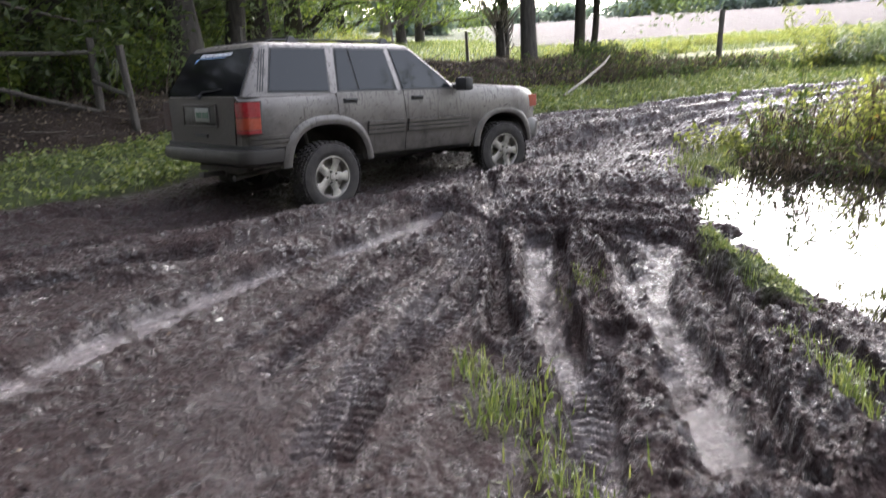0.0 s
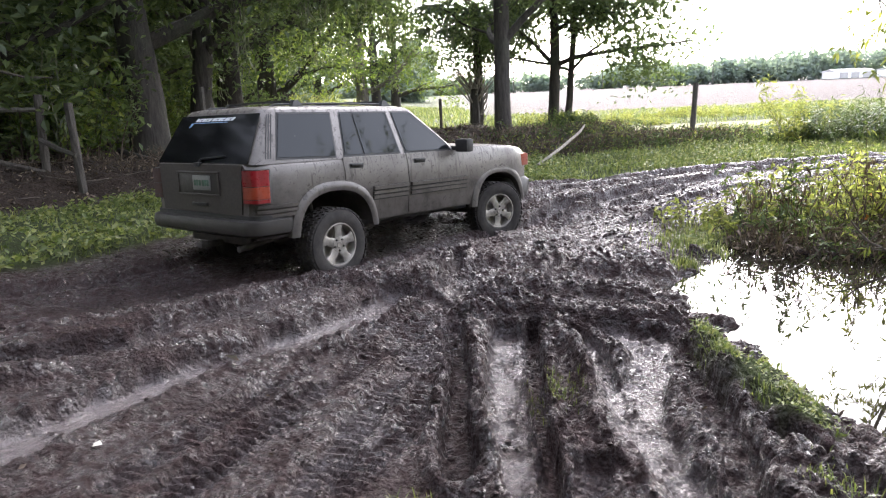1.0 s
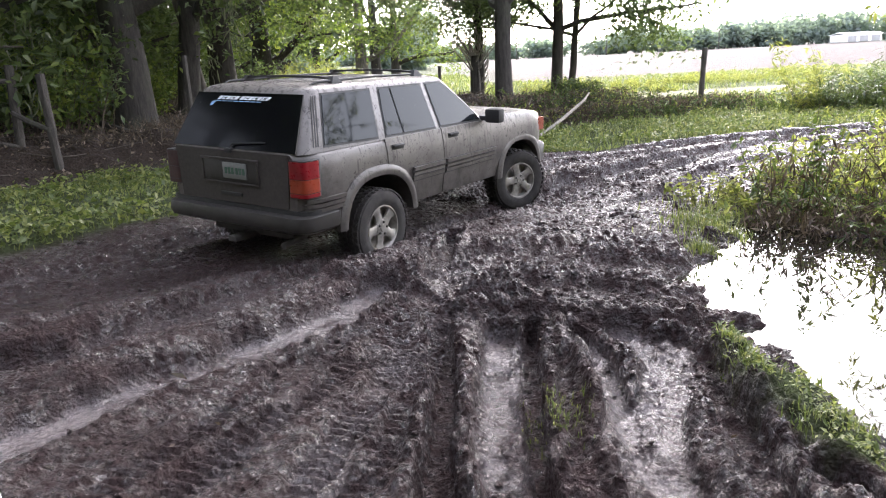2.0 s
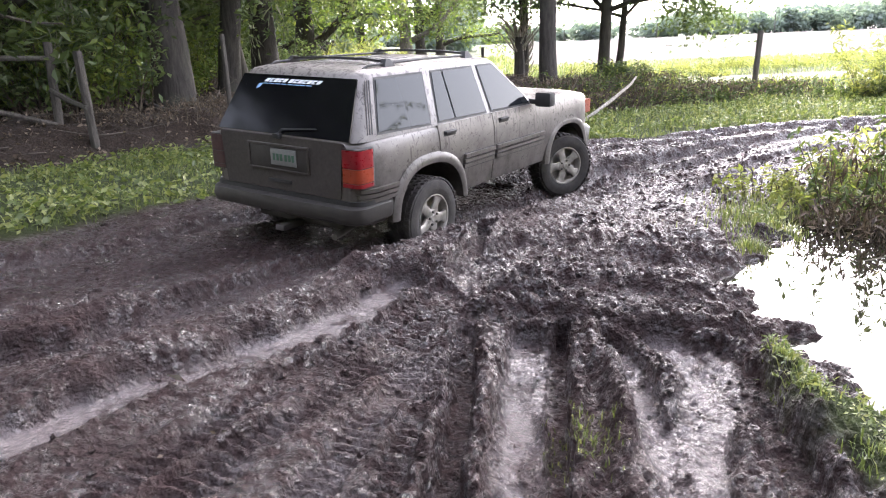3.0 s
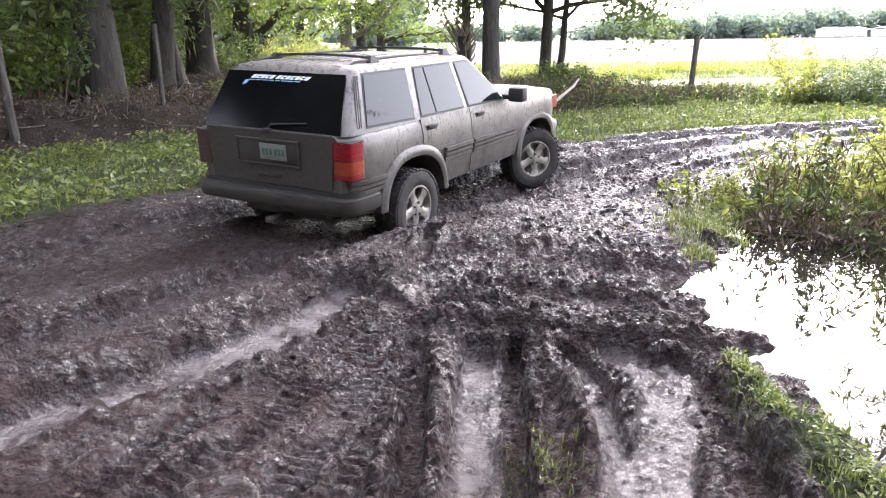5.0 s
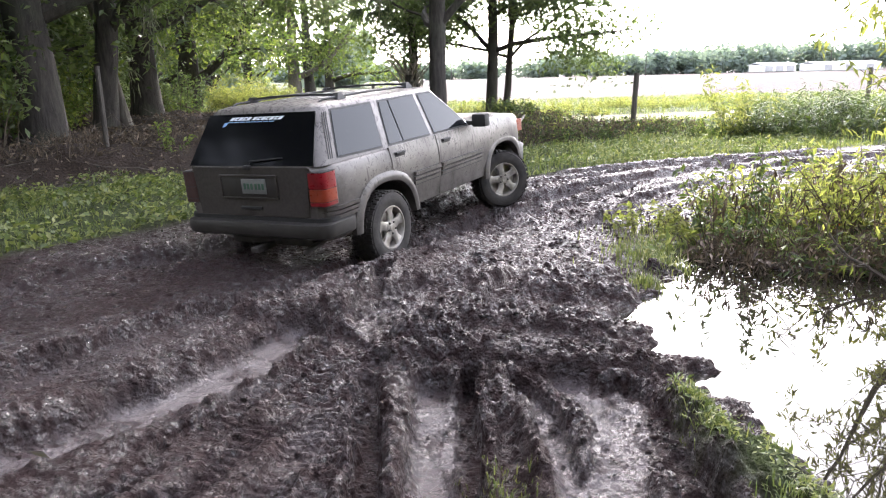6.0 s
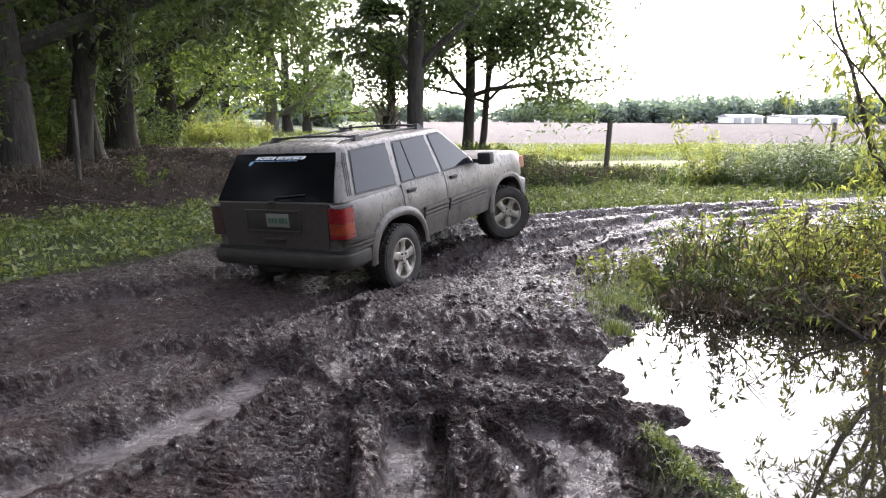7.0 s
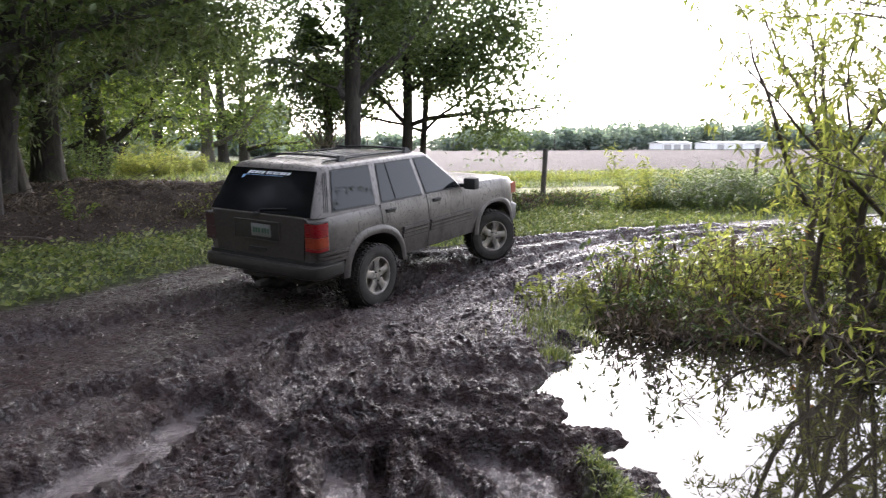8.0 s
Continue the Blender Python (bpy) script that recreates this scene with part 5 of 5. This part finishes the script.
# ---------------------------------------------------------------- fences


def post(x, y, h, r, lean=(0, 0), seed=0, label="weathered round wooden fence post"):
    rnd = np.random.RandomState(seed)
    g = Geo()
    zs = np.linspace(-0.15, h, 7)
    g.tube(np.c_[lean[0] * zs, lean[1] * zs, zs], r * (1 + rnd.uniform(-0.08, 0.08, 7)), 9, 0.05)
    ob = part("fence_post", g, M_POST)
    ob.location = (x, y, float(height(x, y)[0]))
    return tagged(ob, label, "fence post", "fence posts along the field")


FENCE = [(0.95, 27.2, 1.35, 0.055, (0.0, 0)), (8.65, 23.5, 1.52, 0.085, (0.05, 0)), (20.3, 29.0, 1.5, 0.085, (0.02, 0)), (30.5, 34.5, 1.4, 0.08, (0, 0))]
for k, (x, y, h, r, ln) in enumerate(FENCE):
    post(x, y, h, r, ln, 40 + k)
# old rail fence in the wood's edge
OLD = [(-9.2, 11.0), (-7.7, 12.5), (-6.3, 13.6), (-5.5, 13.1), (-4.0, 15.3)]
for k, (x, y) in enumerate(OLD):
    post(x, y, 1.35 + 0.1 * (k % 2), 0.07 if k < 4 else 0.045, (0.03 * (k % 3 - 1), 0), 60 + k, "grey rotting post of an old rail fence")
for k in range(4):
    (x0, y0), (x1, y1) = OLD[k], OLD[k + 1]
    for zl, sag in ((1.1, 0.0), (0.6, -0.55 if k == 1 else 0.0)):
        if (k, zl) in ((3, 0.6), (2, 1.1), (3, 1.1), (0, 0.6)):
            continue
        g = Geo()
        za, zb = float(height(x0, y0)[0]) + zl, float(height(x1, y1)[0]) + zl + sag
        g.tube([(x0, y0 - 0.07, za), ((x0 + x1) / 2, (y0 + y1) / 2 - 0.08, (za + zb) / 2 - 0.02), (x1, y1 - 0.07, zb)], [0.04, 0.045, 0.04], 7, 0.08)
        tagged(part("fence_rail", g, M_POST), "split grey rail of an old fence", "fence rail")
g = Geo()
g.tube([(-6.4, 17.0, 0.5), (-5.6, 16.0, 0.42), (-4.6, 15.1, 0.28), (-3.9, 14.5, 0.12)], [0.06, 0.06, 0.05, 0.03], 9, 0.08)
tagged(part("fallen_log", g, M_BARK), "fallen grey log at the foot of the bank", "log")
g = Geo()
g.tube([(2.5, 15.4, -0.05), (3.2, 16.7, 0.15), (3.9, 17.9, 0.42), (4.1, 18.3, 0.55)], [0.03, 0.035, 0.03, 0.02], 7, 0.1)
tagged(part("fallen_branch", g, M_DEADWOOD), "pale bare fallen branch on the grass", "branch")

# ---------------------------------------------------------------- bushes by the puddle and the field fence
B = np.random.RandomState(5)
for k, (x, y, h, s, lv) in enumerate([(4.0, 8.45, 1.3, 0.42, 1300), (4.7, 8.3, 1.5, 0.5, 1500), (5.4, 8.6, 1.3, 0.5, 1400), (4.5, 9.3, 0.9, 0.5, 1000), (6.2, 8.7, 1.2, 0.6, 1500),
                                      (5.6, 9.8, 0.9, 0.7, 1100), (7.2, 9.3, 1.2, 0.7, 1400), (6.8, 10.6, 1.0, 0.8, 1100), (8.4, 10.4, 1.3, 0.8, 1300)]):
    weed("water_weed", "yellow-green weed clump at the water's edge", x, y, h, s, 20, int(lv * 0.36), 0.10, 400 + k, M_WEED if k % 4 else M_WEED_DARK, accents=2 if k in (2, 4) else 0, bare=0.2, dead=0.35, loose=0.012, stem_r=0.0075, aspect=0.3)
for k, (x, y) in enumerate([(3.85, 8.0), (4.3, 7.8), (4.8, 7.75), (5.3, 7.6), (5.9, 7.5), (6.5, 7.5), (7.2, 7.4), (8.0, 7.6), (5.0, 7.3), (5.7, 7.1), (6.4, 6.9), (7.0, 6.6), (7.6, 6.2)]):
    weed("dead_thicket", "brown tangle of dead stems standing in the water", x, y, 0.55, 0.48, 60, 320, 0.09, 520 + k, M_WEED_DARK if k % 2 else M_DRYLEAF, stem_r=0.005, upright=0.55, bare=0.1, dead=1.2, z=WATER_Z - 0.03, loose=0.04)
for k in range(26):
    weed("edge_weed", "low yellow-green weeds beside the muddy track", B.uniform(3.4, 8.5), 9.0 + B.uniform(-0.35, 1.1), B.uniform(0.22, 0.5), B.uniform(0.2, 0.4), 12, 170, 0.085, 540 + k, M_WEED, aspect=0.42, bare=0.1)
for k, (x, y, h, s) in enumerate([(9.2, 18.3, 2.3, 0.35), (9.9, 18.2, 1.2, 0.8), (11.2, 18.0, 1.45, 0.9), (12.4, 18.3, 1.5, 1.0), (13.6, 18.6, 1.4, 1.0), (15.0, 19.2, 1.4, 1.1), (11.8, 19.6, 1.5, 1.1), (16.8, 20, 1.4, 1.2), (19.0, 21, 1.5, 1.2)]):
    weed("field_bush", "dense green weeds along the field fence", x, y, h, s, 60 if k else 14, 3000 if k else 900, 0.20 if k else 0.14, 420 + k, M_WEED if k == 0 else M_WEED_DARK, aspect=0.12 if k else 0.3)
for k in range(58):
    x = B.uniform(3.6, 20)
    y = (18.6 + 0.15 * x + B.uniform(-2.0, 3.0)) if k % 3 else (30 + B.uniform(-1, 7))
    weed("verge_weed", "low sunlit weeds on the field verge", x, y, B.uniform(0.35, 0.8), B.uniform(0.5, 1.0), 24, 520, 0.13, 450 + k, M_WEED if k % 3 == 0 else M_WEED_DARK)


def willow(x, y, seed, shoots, h, way, label, leafy=14):
    """A bare crooked shrub: dark arching branches with twigs and hanging narrow leaves."""
    rnd = np.random.RandomState(seed)
    root = new("willow_shrub")
    root.location = (x, y, float(height(x, y)[0]) - 0.05)
    tagged(root, label, "shrub")
    g, gl = Geo(), Geo()
    for i in range(shoots):
        d = np.array(way, float) + rnd.normal(0, 0.45, 3)
        d[2] = abs(d[2]) + 0.25
        bp, br, e = limb((rnd.normal(0, 0.15), rnd.normal(0, 0.15), 0), d, h * rnd.uniform(0.7, 1.2), 0.042 * rnd.uniform(0.6, 1.3), rnd, 0.30, 9, 0.007)
        g.tube(bp, br, 6, 0.1)
        for q in range(2, 10):
            for _ in range(2):
                w = e + rnd.normal(0, 0.8, 3)
                tp, tr, _ = limb(bp[q], w, h * rnd.uniform(0.15, 0.4), 0.007, rnd, 0.3, 5, 0.0015)
                g.tube(tp, tr, 4)
                m = leafy
                t = rnd.uniform(0.5, 5, m)
                k = np.minimum(4, t.astype(int))
                leaf_cards(gl, tp[k] + (tp[k + 1] - tp[k]) * (t - k)[:, None] + rnd.normal(0, 0.02, (m, 3)), 0.105, rnd, 0.26, 0.7)
    tagged(part("branch_tangle", g, M_TWIG, root), kind="stuff")
    tagged(part("foliage", gl, M_WEED, root, smooth=False), kind="stuff")
    return root


willow(5.6, 7.7, 61, 7, 3.4, (0.1, 0.0, 1.0), "crooked dark-branched shrub leaning over the water", 26)
willow(7.3, 7.4, 66, 9, 4.2, (-0.15, 0.0, 1.0), "tall leafy shrub with dark forked branches", 34)
willow(7.6, 6.0, 67, 8, 3.6, (-0.2, 0.1, 1.0), "tall leafy shrub with dark forked branches", 30)
willow(6.6, 8.0, 62, 7, 3.0, (-0.1, 0.0, 1.0), "tall thin shrub with narrow hanging leaves", 30)
willow(6.5, 6.7, 63, 7, 3.4, (0.0, -0.1, 1.0), "tall thin shrub with narrow hanging leaves", 26)
willow(5.4, 5.4, 64, 8, 1.4, (-0.5, -0.1, 0.2), "dead-looking shrub sprawling over the water", 2)
willow(5.0, 6.6, 65, 8, 1.2, (-0.2, -0.2, 0.2), "dead-looking shrub sprawling over the water", 2)
# bare twigs in the water
B = np.random.RandomState(15)
for k in range(16):
    x, y = B.uniform(3.0, 6.2), B.uniform(4.2, 7.6)
    g = Geo()
    tp, tr, _ = limb((0, 0, -0.03), (B.uniform(-1, 1), B.uniform(-1, 1), B.uniform(0.05, 0.5)), B.uniform(0.4, 1.1), 0.008, B, 0.25, 6, 0.002)
    g.tube(tp, tr, 5)
    tp2, tr2, _ = limb(tp[3], (B.uniform(-1, 1), B.uniform(-1, 1), 0.3), 0.3, 0.004, B, 0.3, 4, 0.001)
    g.tube(tp2, tr2, 4)
    ob = part("twig", g, M_TWIG)
    ob.location = (x, y, WATER_Z)
    tagged(ob, "dark bare twig sticking out of the puddle", "twig", "twigs in the puddle")

# ---------------------------------------------------------------- grass, litter, clods
g = Geo()
rnd = np.random.RandomState(21)
P = scatter(46000, (-8, 6.5, 3, 18), lambda x, y, m, p: m["grass"] * (0.10 + 0.9 * smooth(0.40, 0.58, fbm(x, y, 1.2, 3, 77))), 21)
blades(g, P, 0.075, 0.006, rnd, 0.7)
P = scatter(60000, (-8, 6.5, 3, 18), lambda x, y, m, p: m["grass"] * (0.15 + 0.85 * smooth(0.40, 0.58, fbm(x, y, 1.6, 3, 78))), 22)
leaf_cards(g, P + np.c_[np.zeros(len(P)), np.zeros(len(P)), rnd.uniform(0.01, 0.17, len(P)) * smooth(0.35, 0.6, fbm(P[:, 0], P[:, 1], 2.3, 3, 76))], 0.070, rnd, 0.62, -0.1, 0.5)
tagged(part("verge_grass", g, M_GRASS, smooth=False), "short bright grass and broad weeds beside the mud", "grass", kind="stuff")
g = Geo()
P = scatter(42000, (2.0, 7.4, 11, 21), lambda x, y, m, p: m["grass"] * (p < -0.05) * (0.3 + 0.7 * smooth(0.35, 0.6, fbm(x, y, 1.1, 3, 79))), 23)
blades(g, P, 0.085, 0.007, rnd, 0.7)
P = scatter(40000, (2.0, 7.4, 11, 21), lambda x, y, m, p: m["grass"] * (p < -0.05) * smooth(0.38, 0.58, fbm(x, y, 1.5, 3, 80)), 30)
leaf_cards(g, P + np.c_[np.zeros((len(P), 2)), rnd.uniform(0.01, 0.14, len(P))], 0.075, rnd, 0.5, -0.1, 0.5)
tagged(part("lane_grass", g, M_GRASS, smooth=False), "bright grass between the track and the water", "grass", kind="stuff")
g = Geo()
P = scatter(42000, (3, 14, 34, 46), lambda x, y, m, p: m["grass"] * (1 - m["sunlit_strip"]) * 0.9, 24)
blades(g, P, 0.17, 0.012, rnd)
tagged(part("meadow_grass", g, M_GRASS, smooth=False), "long sunlit grass on the field's edge", "grass", kind="stuff")
g = Geo()
P = scatter(16000, (-14, 28, 4, 70), lambda x, y, m, p: m["grass"] * 0.9, 25)
blades(g, P, 0.25, 0.02, rnd)
tagged(part("glade_grass", g, M_GRASS, smooth=False), "sunlit grass of the glade between the oaks", "grass", kind="stuff")
g = Geo()
P = scatter(60000, (1.4, 2.2, 2.4, 5.4), lambda x, y, m, p: m["grass"] * (p < 0.0) * 0.3 * smooth(0.4, 0.62, fbm(x, y, 5.0, 3, 71)), 26)
blades(g, P, 0.06, 0.0035, rnd, 0.6)
P = scatter(30000, (1.4, 2.2, 2.4, 5.4), lambda x, y, m, p: m["grass"] * (p < 0.0) * 0.5 * smooth(0.42, 0.6, fbm(x, y, 4.0, 3, 72)), 31)
leaf_cards(g, P + np.c_[np.zeros((len(P), 2)), rnd.uniform(0.0, 0.05, len(P))], 0.028, rnd, 0.45, -0.2, 0.5)
for cx, cy, sr, n in ((0.2, 2.75, 0.13, 260), (0.06, 3.1, 0.07, 70), (0.33, 2.2, 0.12, 160), (0.8, 4.35, 0.09, 220), (2.95, 8.2, 0.22, 900), (2.6, 7.4, 0.09, 220), (1.74, 2.95, 0.09, 200), (1.62, 2.75, 0.07, 120), (1.66, 3.3, 0.06, 90), (3.3, 8.7, 0.3, 900)):
    c = rnd.normal(0, sr, (n, 2)) * (0.8, 1.2) + (cx, cy)
    blades(g, np.c_[c, height(c[:, 0], c[:, 1])], 0.10 if cy < 3.3 or cy > 7 else 0.035, 0.004 if cy < 3.3 or cy > 7 else 0.003, rnd, 0.5)
tagged(part("grass_tufts", g, M_GRASS, smooth=False), "small bright grass tufts left in the mud", "grass", kind="stuff")
g = Geo()
P = scatter(26000, (-11, 9, 8, 30), lambda x, y, m, p: m["litter"], 27)
leaf_cards(g, P + (0, 0, 0.015), 0.085, rnd, 0.55, 0.0, 0.4)
tagged(part("leaf_litter", g, M_DRYLEAF, smooth=False), "brown fallen leaves on the bank", "leaf litter", kind="stuff")
g = Geo()
for i in range(220):
    x, y = rnd.uniform(-8, 6), rnd.uniform(11.5, 24)
    if terrain(np.array([x]), np.array([y]))[1]["litter"][0] < 0.5:
        continue
    tp, tr, _ = limb((x, y, float(height(x, y)[0]) + 0.02), (rnd.uniform(-1, 1), rnd.uniform(-1, 1), rnd.uniform(0, 0.35)), rnd.uniform(0.3, 1.3), rnd.uniform(0.006, 0.016), rnd, 0.2, 5)
    g.tube(tp, tr, 4)
tagged(part("dead_sticks", g, M_TWIG), "dead sticks lying in the leaf litter", "sticks", kind="stuff")
g = Geo()
P = scatter(1400, (-6, 2, 2.5, 12), lambda x, y, m, p: (1 - m["dry"]) * (1 - m["wet"]) * 0.35, 28)
leaf_cards(g, P + (0, 0, 0.006), 0.028, rnd, 0.5, 0.0, 0.5)
tagged(part("leaf_bits", g, M_DRYLEAF, smooth=False), "scattered bits of dry leaf on the mud", "leaf litter", kind="stuff")
# crumbs and clods of mud thrown up by tyres
bm = bmesh.new()
bmesh.ops.create_icosphere(bm, subdivisions=1, radius=1)
bm.verts.index_update()
SV = np.array([v.co[:] for v in bm.verts])
SF = np.array([[v.index for v in f.verts] for f in bm.faces])
bm.free()
g = Geo()


def crumb_chance(x, y, m, p):
    lips = np.zeros(x.shape)
    for line, half, *_ in RUTS:
        d = along(x, y, line)[0]
        lips = np.maximum(lips, np.exp(-((d - half * 1.5) / 0.10) ** 2))
    patch = smooth(0.42, 0.58, fbm(x, y, 1.3, 3, 88))
    return (1 - m["dry"]) * (1 - m["wet"]) * (p < 0.0) * (0.05 + 0.30 * lips * smooth(-1.2, 0.2, x) + 0.55 * patch * smooth(0.2, 0.9, x))


for n, box, size, top in ((20000, (-2.6, 1.9, 2.4, 7.0), 0.0055, 0.017), (12000, (-4.0, 6.5, 4.5, 12.5), 0.011, 0.032)):
    P = scatter(n, box, crumb_chance, 29)
    k = len(P)
    s = np.minimum(top, size * np.exp(rnd.normal(0.2, 0.55, k)))
    v = SV[None] * rnd.uniform(0.55, 1.35, (k, len(SV), 1)) * (s[:, None] * rnd.uniform(0.7, 1.5, (k, 3)))[:, None]
    v[..., 2] *= 0.7
    v = v + P[:, None] + np.c_[np.zeros((k, 2)), s * 0.2][:, None]
    g.add_array(v.reshape(-1, 3), (SF[None] + (np.arange(k) * len(SV))[:, None, None]).reshape(-1, 3))
tagged(part("mud_clods", g, M_GROUND, smooth=False), "crumbs and lumps of wet dark mud thrown up by tyres", "mud", kind="stuff")
for k, (x, y) in enumerate([(-0.92, 4.69), (-1.3, 3.77)]):
    g = Geo()
    leaf_cards(g, [(0, 0, 0)], 0.09, np.random.RandomState(k), 0.5, -0.2, 0.1)
    ob = part("fallen_leaf", g, M_PALELEAF)
    ob.location = (x, y, float(height(x, y)[0]) + 0.02)
    tagged(ob, "single pale dry leaf lying on the mud", "leaf")

# ---------------------------------------------------------------- distance: far woods, sheds, poles
rnd = np.random.RandomState(33)
g = Geo()
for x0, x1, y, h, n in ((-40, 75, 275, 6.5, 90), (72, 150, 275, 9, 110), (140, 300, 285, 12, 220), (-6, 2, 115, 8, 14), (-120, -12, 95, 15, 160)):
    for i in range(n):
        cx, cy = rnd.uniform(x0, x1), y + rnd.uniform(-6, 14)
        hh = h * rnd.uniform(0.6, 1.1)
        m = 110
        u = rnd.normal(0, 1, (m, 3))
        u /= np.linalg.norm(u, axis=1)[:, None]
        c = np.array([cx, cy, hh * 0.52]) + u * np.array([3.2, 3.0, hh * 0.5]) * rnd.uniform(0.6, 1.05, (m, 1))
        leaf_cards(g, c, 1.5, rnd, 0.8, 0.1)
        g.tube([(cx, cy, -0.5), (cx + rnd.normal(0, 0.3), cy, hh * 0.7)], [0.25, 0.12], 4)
tagged(part("far_woods", g, M_FARWOOD_HAZE, smooth=False), "line of distant woods beyond the field, haze put into its leaf colour", "trees", kind="stuff")


def shed(x, y, w, d, h):
    root = new("farm_shed")
    root.location = (x, y, 0.2)
    tagged(root, "long low white metal farm shed across the field", "building")
    g = Geo()
    g.box((-w / 2, -d / 2, 0), (w / 2, d / 2, h))
    part("wall", g, M_SHED, root, smooth=False)
    g = Geo()
    q = [(-w / 2 - 0.4, -d / 2 - 0.4, h), (-w / 2 - 0.4, 0, h + 0.7), (-w / 2 - 0.4, d / 2 + 0.4, h), (-w / 2 - 0.4, d / 2 + 0.4, h - 0.15), (-w / 2 - 0.4, 0, h + 0.5), (-w / 2 - 0.4, -d / 2 - 0.4, h - 0.15)]
    g.loft([q, [(-a, b, c) for a, b, c in q]])
    recalc(part("roof", g, M_SHED, root, smooth=False))
    for k in range(3):
        g = Geo()
        xx = -w / 2 + w * (k + 0.5) / 3
        g.box((xx - 1.4, -d / 2 - 0.05, 0), (xx + 1.4, -d / 2 - 0.004, h * 0.75))
        part("door", g, M_ROOF, root, "grey sliding door", smooth=False)


shed(149, 255, 12, 10, 2.4)
shed(175, 255, 24, 11, 2.4)
for k, (x, y, h) in enumerate([(60, 240, 7), (96, 240, 7), (168, 250, 9), (190, 250, 9), (30, 230, 7)]):
    g = Geo()
    g.tube([(0, 0, -0.3), (0, 0, h)], [0.16, 0.11], 6)
    g.box((-1.0, -0.08, h - 0.8), (1.0, 0.08, h - 0.6))
    ob = part("utility_pole", g, M_POST)
    ob.location = (x, y, -0.2)
    tagged(ob, "distant wooden utility pole", "pole", "poles beyond the field")

motions()
